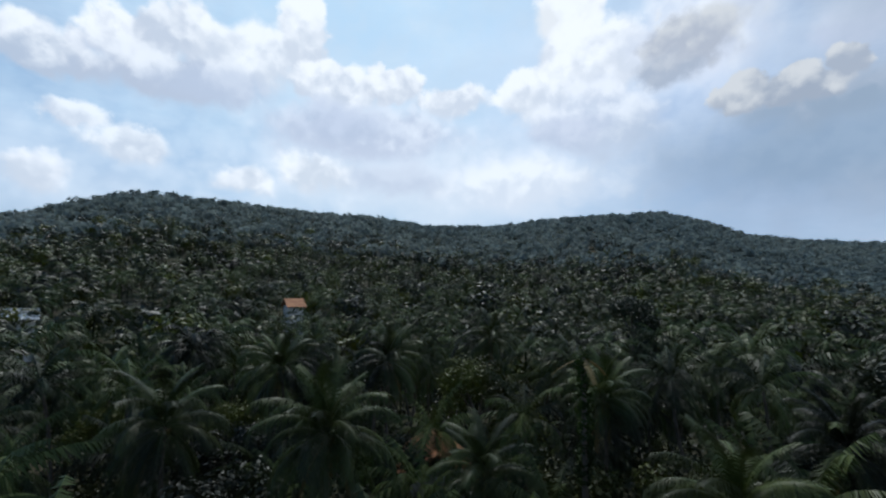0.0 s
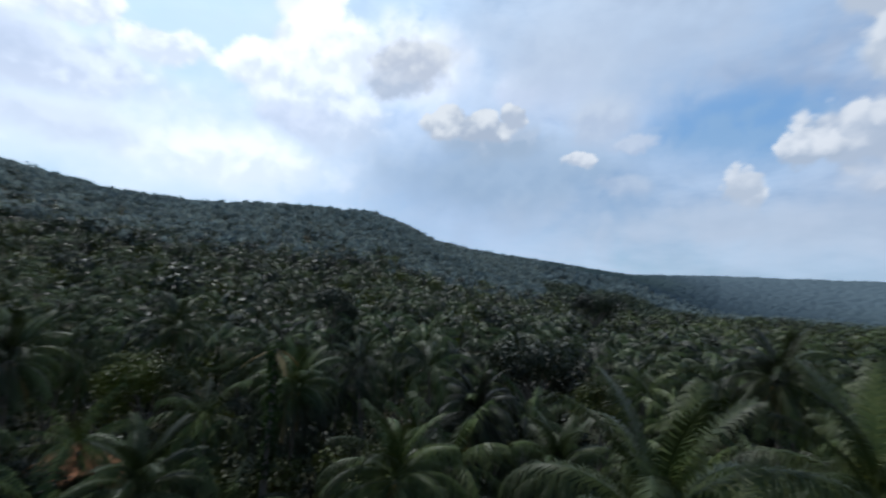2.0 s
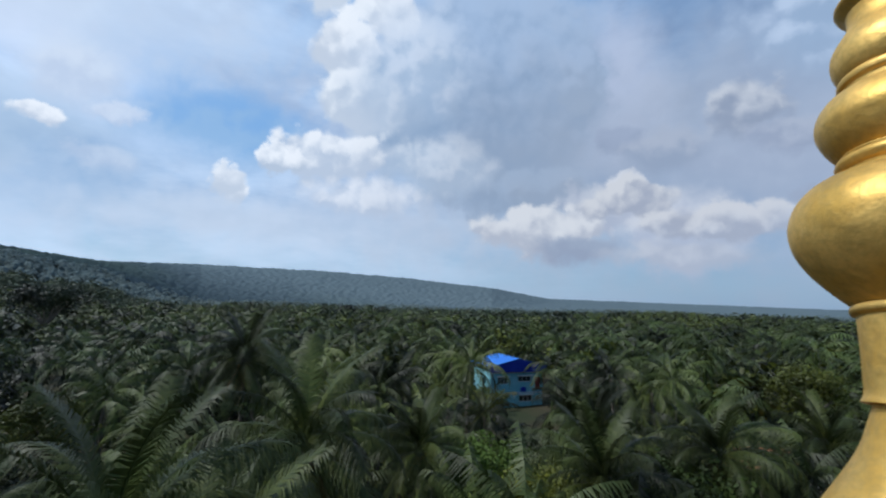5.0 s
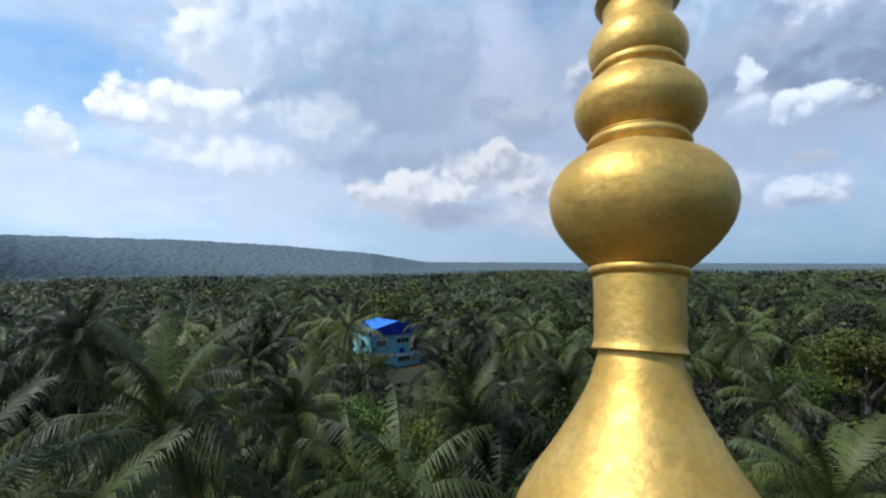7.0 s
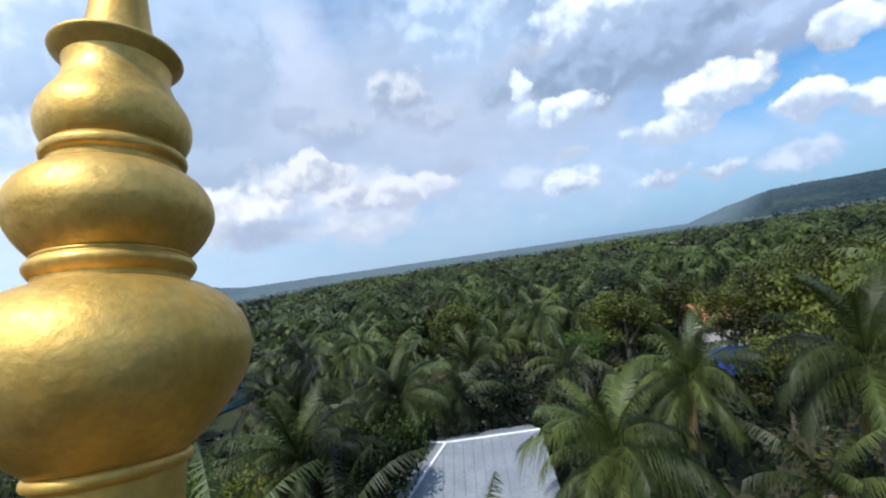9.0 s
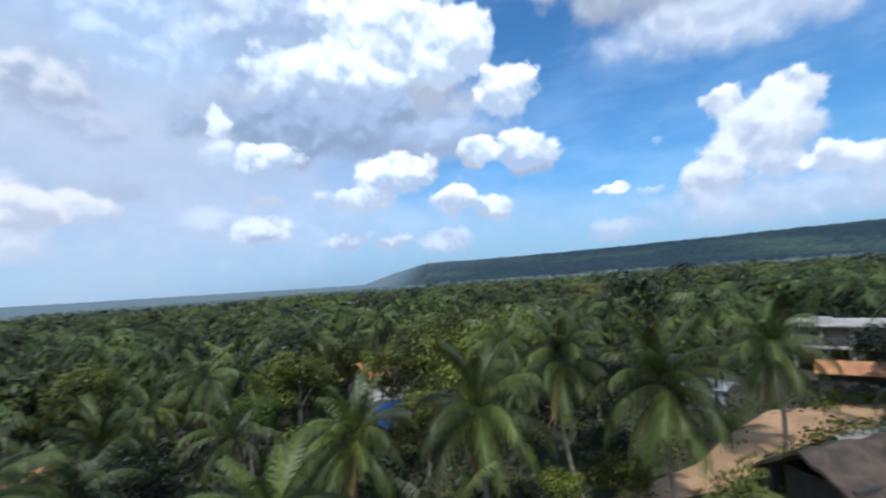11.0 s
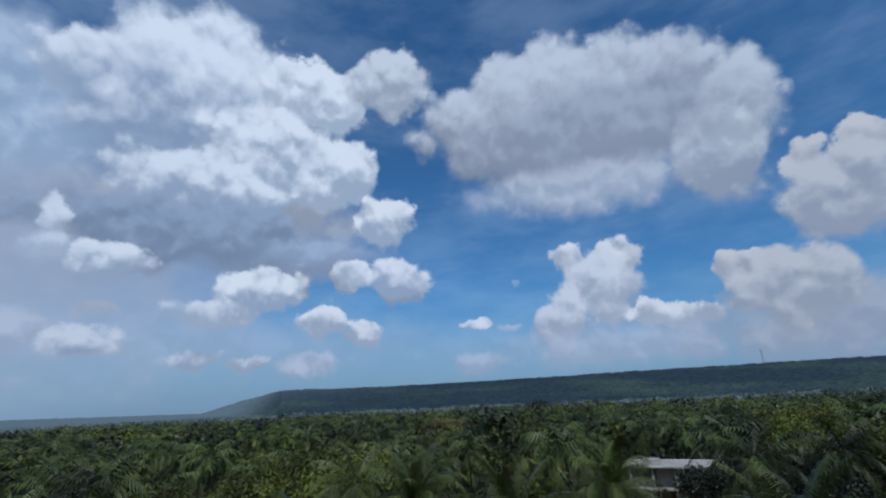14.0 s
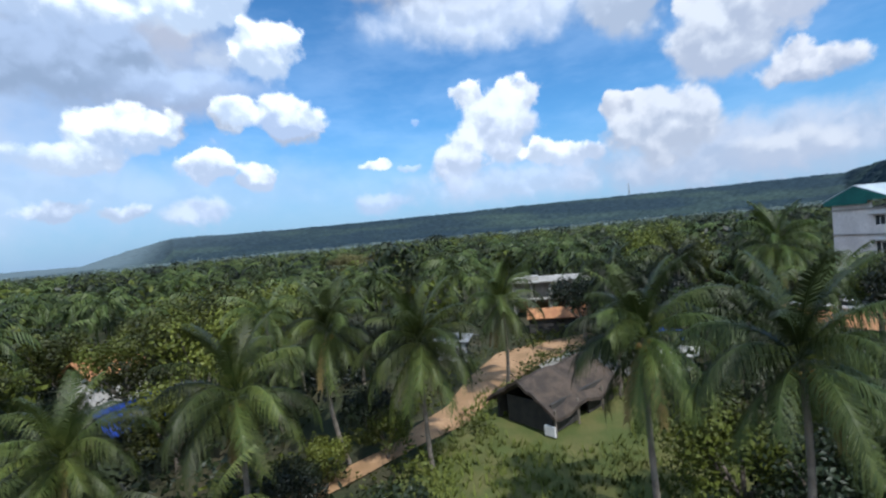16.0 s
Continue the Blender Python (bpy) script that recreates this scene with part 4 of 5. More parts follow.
for x, y in zip(mx, my):
    r = math.hypot(x, y)
    if not open_at(x, y) or any(math.hypot(x - a, y - b) < c for a, b, c in LOW_GROWTH) or any(math.hypot(x - a, y - b) < c for a, b, c in TREES):
        continue
    h = rng.uniform(4.5, 9.5) if r > 35 else rng.uniform(4.0, 6.8)
    z = float(land(x, y)) + h
    spin = rng.uniform(0, 360)
    if rng.random() < 0.68:
        put(MID_PALMS[rng.integers(4)], pose(x, y, z, rng.uniform(-7, 7), rng.uniform(-7, 7), spin) @ Matrix.Scale(rng.uniform(0.75, 1.05), 4))
    else:
        kind = int(rng.choice([0, 0, 1, 2]))
        put(BROAD[kind], pose(x, y, z - 2.0, 0, 0, spin) @ Matrix.Scale(rng.uniform(0.6, 1.0), 4))


def simple_palm(seed, fronds, pairs):
    g = np.random.default_rng(seed)
    parts = []
    for i in range(fronds):
        v, t = frond(4.2 * g.uniform(0.8, 1.1), 1.2 - 1.6 * i / fronds, 1.5, pairs, 1.05, 1.4, seed * 50 + i, 1, False)
        parts.append((turned(v, 2.4 * i + g.uniform(-0.25, 0.25)), t))
    if pairs > 4:
        parts.append((np.array([[0.13, 0, 0], [-0.1, 0.1, 0], [-0.1, -0.1, 0], [0.2, 0, -10.0], [-0.15, 0.15, -10.0], [-0.15, -0.15, -10.0]]), np.array([[0, 1, 4], [0, 4, 3], [1, 2, 5], [1, 5, 4], [2, 0, 3], [2, 3, 5]])))
    return join(parts)


def clump(seed, n, leaf):
    g = np.random.default_rng(seed)
    parts = [leaf_ball(n // 4, 1.9, leaf, g, (g.uniform(-1.5, 1.5), g.uniform(-1.5, 1.5), g.uniform(-0.8, 1.2))) for _ in range(4)]
    return join(parts)


def lump(seed):
    """An uneven rounded far crown of three heaps."""
    g = np.random.default_rng(seed)
    parts = []
    for i in range(3):
        bm = bmesh.new()
        bmesh.ops.create_icosphere(bm, subdivisions=1, radius=1.0)
        v = np.array([q.co[:] for q in bm.verts])
        t = np.array([[q.index for q in f.verts] for f in bm.faces])
        bm.free()
        t = t[v[t].mean(1)[:, 2] > -0.35]
        v = v * g.uniform(0.78, 1.22, len(v))[:, None] * g.uniform(0.8, 1.3) + [g.uniform(-1, 1), g.uniform(-1, 1), g.uniform(-0.4, 0.6)]
        parts.append((v, t))
    return join(parts)


def strew(name, places, shapes, sizes, mat, label):
    """Many plants in one mesh."""
    parts = []
    for (x, y, z), s in zip(places, sizes):
        v, t = shapes[int(rng.integers(len(shapes)))]
        parts.append((turned(v, rng.uniform(0, 6.28), rng.normal(0, 0.05), s, (x, y, z)), t))
    v, t = join(parts)
    ob = tri_object(name, v, t, mat)
    if shapes is LUMPS:
        ob.data.shade_smooth()
    return tagged(ob, label, "trees", kind="stuff")


def grove(name, r0, r1, step, shapes, mat, label, lo, hi, size, share=1.0, hill=None, az0=-160, az1=145):
    x, y = scatter(r0, r1, step, az0, az1)
    k = rng.random(len(x)) < share
    for a, b, c in CLEAR:
        k &= np.hypot(x - a, y - b) > c
    x, y = x[k], y[k]
    z = land(x, y)
    # leave out what lies behind the crests
    el, ridge = np.arctan2(z, np.hypot(x, y)), np.interp(np.degrees(np.arctan2(x, y)), RANGE_AZ, RANGE_M)
    k = np.hypot(x, y) < ridge * 1.08 + 30
    x, y, z = x[k], y[k], z[k]
    z = z + rng.uniform(lo, hi, len(z))
    return strew(name, np.stack([x, y, z], 1), shapes, rng.uniform(size * 0.75, size * 1.2, len(x)), mat, label)


LUMPS = [lump(s) for s in range(8)]
P1 = [simple_palm(s, 15, 13) for s in range(6)]
P1B = [simple_palm(s + 40, 13, 7) for s in range(6)]
P2 = [simple_palm(s + 20, 10, 3) for s in range(6)]
C1 = [clump(s, 168, 0.34) for s in range(5)]
C2 = [clump(s + 10, 36, 0.95) for s in range(6)]
BUSH = [clump(s + 30, 108, 0.28) for s in range(5)]
grove("palm_grove", 47, 150, 5.3, P1, PALM, "dense grove of coconut palms", 4.5, 9.5, 0.95, 0.75)
grove("outer_palm_grove", 145, 240, 6.2, P1B, PALM, "dense grove of coconut palms", 5, 9.5, 1.0, 0.75, az0=-62)
grove("hillfoot_palm_grove", 145, 215, 6.0, P1B, PALM, "coconut palms at the foot of the wooded hill", 5, 9.5, 1.0, 0.75, az1=-62)
grove("broadleaf_grove", 50, 240, 10, C1, LEAF, "rounded green trees among palms", 3.5, 7.5, 1.3, 0.75)
grove("dark_tree_grove", 60, 250, 18, C1, LEAF_DARK, "dark green trees among palms", 5, 8.5, 1.6, 0.7)
grove("undergrowth", 14, 75, 3.0, BUSH, LEAF_DARK, "shrubs and saplings under the palms", 0.3, 2.2, 0.85, 0.85)
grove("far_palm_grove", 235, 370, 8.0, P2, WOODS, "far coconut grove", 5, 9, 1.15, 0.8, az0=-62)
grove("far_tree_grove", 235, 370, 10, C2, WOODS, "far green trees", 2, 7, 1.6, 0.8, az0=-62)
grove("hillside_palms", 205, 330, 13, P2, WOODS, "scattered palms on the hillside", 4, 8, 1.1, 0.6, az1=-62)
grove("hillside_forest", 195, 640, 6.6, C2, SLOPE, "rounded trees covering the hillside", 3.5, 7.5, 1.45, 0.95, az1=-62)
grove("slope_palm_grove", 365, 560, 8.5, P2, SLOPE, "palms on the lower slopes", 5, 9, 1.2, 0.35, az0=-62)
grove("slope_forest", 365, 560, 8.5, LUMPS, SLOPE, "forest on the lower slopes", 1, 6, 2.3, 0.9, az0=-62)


def hill_canopy():
    """The closed, uneven canopy of the woods on the far hills and the plain, one sheet of treetops."""
    az = np.arange(-66, 145, 0.2)
    u = np.linspace(0, 1, 120) ** 1.25
    far = np.maximum(np.interp(az, RANGE_AZ, RANGE_M) * 1.05, 720)
    A, Q = np.meshgrid(np.radians(az), u, indexing="ij")
    R = 545 + Q * (far[:, None] - 545)
    x, y = R * np.sin(A), R * np.cos(A)
    tops = rng.uniform(0, 1, x.shape)
    tops = 0.5 * tops + 0.25 * (np.roll(tops, 1, 0) + np.roll(tops, 1, 1))
    z = land(x, y) + 1.5 + 6.5 * tops
    n, m = x.shape
    i, j = np.meshgrid(np.arange(n - 1), np.arange(m - 1), indexing="ij")
    p = (i * m + j).ravel()
    tris = np.concatenate([np.stack([p, p + 1, p + m + 1], 1), np.stack([p, p + m + 1, p + m], 1)])
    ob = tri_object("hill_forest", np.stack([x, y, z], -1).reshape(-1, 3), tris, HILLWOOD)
    if ob.data.polygons[0].normal.z < 0:
        ob.data.flip_normals()
    ob.data.shade_smooth()
    return tagged(ob, "closed forest canopy on the far hills and plain", "trees", kind="stuff")


hill_canopy()

# ---------------------------------------------------------------- the gilded finial on its tower
tower = tagged(new("temple_tower"), "slim round plastered tower under the finial", "tower")
tower.matrix_basis = pose(0.517, 1.214, 0)
lathe("tower_body", [(0.85, -14.0), (0.8, -2.4), (0.78, -1.5)], PLASTER, tower)
lathe("cornice", [(0.78, -1.498), (0.86, -1.46), (0.87, -1.38), (0.6, -1.25)], GOLD, tower)

finial = tagged(new("temple_finial"), "gold-painted turned finial of stacked bulbs on a bell base", "finial")
lean = Vector((0.084, 0.16, 1.0)).to_track_quat("Z", "Y").to_matrix().to_4x4()  # lean set so that the bulbs line up in the camera's view
finial.matrix_basis = pose(0.517, 1.214, -0.022) @ lean @ pose(0, 0, 0.028)
U = 0.001385  # metres a unit of the turned profile, counted down from the neck's rim
RIM = -0.022


def turn_profile(rows, smooth=4):
    """A smooth profile through (radius, height) rows."""
    r = np.array(rows, float)
    s = np.arange(len(r))
    out = []
    for i in range(len(r) - 1):
        p0, p1, p2, p3 = r[max(i - 1, 0)], r[i], r[i + 1], r[min(i + 2, len(r) - 1)]
        for t in np.linspace(0, 1, smooth, endpoint=False):
            out.append(0.5 * (2 * p1 + (p2 - p0) * t + (2 * p0 - 5 * p1 + 4 * p2 - p3) * t * t + (3 * p1 - p0 - 3 * p2 + p3) * t ** 3))
    out.append(r[-1])
    grow = lambda b: 1 + 0.13 * min(1.0, max(0.0, (b - 230) / 180))
    return [(max(0.002, a * U * grow(b)), RIM + U * (b + 0.03 * max(0.0, b) + 0.08 * max(0.0, b - 230))) for a, b in out]


lathe("bell_base", turn_profile([(430, -880), (405, -830), (300, -640), (241, -500), (197, -395), (142, -310), (94, -225), (76, -170), (71, -150), (70, -138)]), GOLD, finial)
lathe("neck", turn_profile([(70, -150), (84, -149), (83, -143), (80, -128), (81, -60), (83, -20), (84, -12), (90, -8), (92, -2), (90, 4), (84, 7)]), GOLD, finial)
lathe("lower_bulb", turn_profile([(84, 5), (92, 10), (112, 28), (140, 58), (162, 92), (171, 125), (170, 150), (160, 178), (140, 202), (115, 218), (94, 226)]), GOLD, finial)
lathe("ring", turn_profile([(88, 222), (90, 226), (91, 234), (95, 238), (99, 246), (97, 253), (91, 256), (92, 260), (86, 264)]), GOLD, finial)
lathe("middle_bulb", turn_profile([(84, 258), (94, 266), (108, 284), (117, 304), (119, 318), (115, 336), (104, 354), (88, 368), (76, 375)]), GOLD, finial)
lathe("ring", turn_profile([(72, 371), (74, 376), (75, 384), (80, 389), (81, 397), (77, 402), (72, 407)]), GOLD, finial)
lathe("upper_bulb", turn_profile([(70, 402), (76, 408), (84, 424), (87, 442), (84, 460), (74, 480), (66, 496), (61, 515), (63, 535)]), GOLD, finial)
lathe("flange", turn_profile([(58, 528), (64, 534), (76, 547), (77, 552), (72, 555), (52, 557), (44, 558)]), GOLD, finial)
lathe("spire", turn_profile([(45, 553), (43, 572), (38, 610), (30, 690), (20, 780), (9, 860), (1, 890)]), GOLD, finial)

# bare and chipped spots in the paint
for a, z, r, mat in ((-128, 0.433, 0.006, WHITE_SPOT), (-137, -0.262, 0.010, DARK), (-96, -0.33, 0.006, DARK), (-92, -0.43, 0.007, DARK), (-150, -0.36, 0.006, DARK), (-118, -0.245, 0.006, DARK)):
    q = {0.433: 0.166, -0.262: 0.124, -0.33: 0.163, -0.43: 0.218, -0.36: 0.18, -0.245: 0.117}[z]
    bm = bmesh.new()
    bmesh.ops.create_icosphere(bm, subdivisions=2, radius=r, matrix=Matrix.Translation((q * math.cos(radians(a)), q * math.sin(radians(a)), z)))
    part("paint_chip", bm, mat, finial, "chipped bare spot")

# small pits and blisters of peeling paint down the bell
g0 = random.Random(21)
for i in range(46):
    a, drop = radians(g0.uniform(-175, -15)), g0.uniform(160, 560)
    q = float(np.interp(-drop, [-640, -500, -395, -310, -225, -170], [300, 241, 197, 142, 94, 76])) * U
    bm = bmesh.new()
    size = g0.uniform(0.0025, 0.006)
    bmesh.ops.create_icosphere(bm, subdivisions=1, radius=size, matrix=Matrix.Translation((q * math.cos(a), q * math.sin(a), RIM - drop * U)) @ Matrix.Diagonal((1, 1, g0.uniform(1.0, 2.4), 1)))
    part("paint_blister", bm, DARK if i % 4 == 0 else GOLD, finial)

# ---------------------------------------------------------------- houses


def gable_house(root, w, d, wall_z, ridge_z, over, wall, roof, gable, thick=0.12):
    """Walls from -w/2..w/2 along x, -d/2..d/2 along y; the ridge runs along y. Returns the roof sheets."""
    slope = (ridge_z - wall_z) / (w / 2)
    for y in (-d / 2, d / 2 - 0.2):
        verts = [(-w / 2, y, wall_z), (w / 2, y, wall_z), (0, y, ridge_z - 0.05)]
        verts += [(a, y + 0.2, c) for a, b, c in verts]
        mesh_object("gable", verts, [(0, 1, 2), (5, 4, 3), (0, 3, 4, 1), (1, 4, 5, 2), (2, 5, 3, 0)], gable, root)
    e = wall_z - slope * over
    for s in (-1, 1):
        slab("roof_sheet", [(0, -d / 2 - over, ridge_z + 0.06), (s * (w / 2 + over), -d / 2 - over, e + 0.06), (s * (w / 2 + over), d / 2 + over, e + 0.06), (0, d / 2 + over, ridge_z + 0.06)], 0.06, roof, root)


def wall_with_holes(name, length, height, thick, holes, mat, parent, m=Matrix()):
    """A wall along x from 0, with real openings (x0, x1, z0, z1); returns it."""
    xs = sorted({0, length, *[h[0] for h in holes], *[h[1] for h in holes]})
    zs = sorted({0, height, *[h[2] for h in holes], *[h[3] for h in holes]})
    bm = bmesh.new()
    for x0, x1 in zip(xs, xs[1:]):
        for z0, z1 in zip(zs, zs[1:]):
            cx, cz = (x0 + x1) / 2, (z0 + z1) / 2
            if any(h[0] < cx < h[1] and h[2] < cz < h[3] for h in holes):
                continue
            bmesh.ops.create_cube(bm, size=1.0, matrix=m @ Matrix.Translation((cx, thick / 2, cz)) @ Matrix.Diagonal((x1 - x0, thick, z1 - z0, 1)))
    bmesh.ops.remove_doubles(bm, verts=bm.verts, dist=0.0005)
    return part(name, bm, mat, parent)


def window_in(parent, m, x0, x1, z0, z1, bars=2, mat=None):
    """Frame, pane and bars set into an opening of a wall along x."""
    w = tagged(new("window"), "")
    w.parent = parent
    w.matrix_basis = m
    f = mat or WHITE
    box("frame", x0, x1, 0.06, 0.12, z0, z0 + 0.06, f, w, bevel=0)
    box("frame", x0, x1, 0.06, 0.12, z1 - 0.06, z1, f, w, bevel=0)
    for i in range(bars + 1):
        x = x0 + (x1 - x0 - 0.06) * i / bars
        box("frame", x, x + 0.06, 0.062, 0.118, z0 + 0.06, z1 - 0.06, f, w, bevel=0)
    box("pane", x0, x1, 0.085, 0.095, z0, z1, GLASS, w, bevel=0)
    return w


def blue_house():
    root = tagged(new("blue_roofed_house"), "two-storey pale cyan house with blue sheet roof", "house")
    root.matrix_basis = pose(-8.6, 69.6, -15.6, 0, 0, 36)
    w, d, h = 8.3, 5.6, 6.0
    front = [(4.3, 6.4, 4.45, 5.25), (7.05, 8.0, 3.3, 5.1), (4.5, 6.6, 1.7, 2.6), (1.0, 2.6, 4.2, 5.2)]
    m = pose(-w / 2, -d / 2, 0)
    wall_with_holes("front_wall", w, h, 0.2, front, CYAN, root, m)
    wall_with_holes("back_wall", w, h, 0.2, [], CYAN, root, pose(-w / 2, d / 2 - 0.2, 0))
    wall_with_holes("side_wall", d - 0.4, h, 0.2, [(1.5, 2.8, 3.9, 4.9)], CYAN, root, pose(-w / 2 + 0.2, -d / 2 + 0.2, 0, 0, 0, 90))
    wall_with_holes("side_wall", d - 0.4, h, 0.2, [(1.5, 2.8, 3.9, 4.9)], CYAN, root, pose(w / 2, -d / 2 + 0.2, 0, 0, 0, 90))
    for k in (0, 2, 3):
        window_in(root, m, *front[k], bars=3)
        x0, x1, z0, z1 = front[k]
        box("sunshade", -w / 2 + x0 - 0.2, -w / 2 + x1 + 0.2, -d / 2 - 0.45, -d / 2 - 0.002, z1 + 0.06, z1 + 0.14, WHITE, root)
    box("door", -w / 2 + 7.07, -w / 2 + 7.98, -d / 2 + 0.08, -d / 2 + 0.13, 3.3, 5.08, RED_DOOR, root, "dark red door")
    box("floor_band", -w / 2 - 0.06, w / 2 + 0.06, -d / 2 - 0.08, -d / 2 - 0.002, 2.85, 3.0, WHITE, root)
    box("cornice", -w / 2 - 0.06, w / 2 + 0.06, -d / 2 - 0.06, -d / 2 - 0.002, h - 0.3, h - 0.02, WHITE, root)
    box("inner_floor", -w / 2 + 0.2, w / 2 - 0.2, -d / 2 + 0.2, d / 2 - 0.2, 2.85, 2.97, DARK, root, bevel=0)
    box("fascia", -w / 2 - 0.45, w / 2 + 0.45, -d / 2 - 0.5, -d / 2 - 0.42, h - 0.1, h + 0.75, BLUE_DARK, root, "dark blue sheet fascia", bevel=0)
    gable_house(root, w + 0.9, d + 0.9, h + 0.7, h + 1.75, 0.12, CYAN, BLUE_ROOF, BLUE_DARK)
    for x in (-w / 2 + 0.1, w / 2 - 0.1):
        for y in (-d / 2 + 0.1, d / 2 - 0.1):
            box("post", x - 0.05, x + 0.05, y - 0.05, y + 0.05, h, h + 0.75, WHITE, root, bevel=0)
    box("air_unit", -w / 2 + 4.7, -w / 2 + 5.4, -d / 2 - 0.35, -d / 2 - 0.002, 3.15, 3.75, BLUE_DARK, root)


blue_house()


def grey_house():
    """Hipped at one end, a gable at the other; the front slope is long and low."""
    root = tagged(new("grey_roofed_house"), "low house with grey sheet roof and pale ridge caps", "house")
    root.matrix_basis = pose(10.2, 22.1, -13.2, 0, 0, -24)
    r, e = 4.2, 2.6
    p, q = (-2.0, 0, r), (2.9, 0, r)
    fl, fr, bl, br = (-5.2, -6.4, e), (2.9, -6.4, e), (-5.2, 5.2, e), (2.9, 5.2, e)
    for pts in ([fl, fr, q, p], [br, bl, p, q], [bl, fl, p]):
        slab("roof_slope", pts, 0.1, GREY_SHEET, root)
    for a, b in ((p, q), (fl, p), (bl, p)):
        a, b = Vector(a), Vector(b)
        bm = bmesh.new()
        bmesh.ops.create_cube(bm, size=1.0, matrix=Matrix.Translation((a + b) / 2 + Vector((0, 0, 0.03))) @ (b - a).to_track_quat("X", "Z").to_matrix().to_4x4() @ Matrix.Diagonal(((b - a).length, 0.16, 0.09, 1)))
        bmesh.ops.bevel(bm, geom=bm.edges[:], offset=0.025, segments=1, affect="EDGES")
        part("ridge_cap", bm, WHITE, root, "pale ridge cap")
    # lapped sheets: low ribs down the front slope
    for i in range(16):
        x = -4.6 + i * 0.49
        top = Vector((x, 0, r)) if x > -2 else Vector((x, -6.4 * (-2 - x) / 3.2, r - (r - e) * (-2 - x) / 3.2))
        a, b = top + Vector((0, 0, 0.01)), Vector((x, -6.4, e + 0.01))
        bm = bmesh.new()
        bmesh.ops.create_cube(bm, size=1.0, matrix=Matrix.Translation((a + b) / 2) @ (b - a).to_track_quat("X", "Z").to_matrix().to_4x4() @ Matrix.Diagonal(((b - a).length - 0.1, 0.05, 0.04, 1)))
        part("sheet_rib", bm, GREY_SHEET, root)
    box("verge_board", 2.86, 2.94, -6.4, 0, e - 0.3, e - 0.12, DARK, root)
    box("wall", -4.6, 2.4, -5.8, -5.6, -1.0, e - 0.1, PLASTER, root)
    box("wall", -4.6, 2.4, 4.4, 4.6, -1.0, e - 0.1, PLASTER, root)
    box("wall", -4.6, -4.4, -5.6, 4.4, -1.0, e - 0.1, PLASTER, root)
    verts = [(x, y, z) for x in (2.2, 2.4) for y, z in ((-5.6, -1.0), (4.4, -1.0), (4.4, e), (0, r - 0.15), (-5.6, e))]
    mesh_object("gable_wall", verts, [(0, 1, 2, 3, 4), (9, 8, 7, 6, 5), (0, 5, 6, 1), (1, 6, 7, 2), (2, 7, 8, 3), (3, 8, 9, 4), (4, 9, 5, 0)], PLASTER, root)


grey_house()


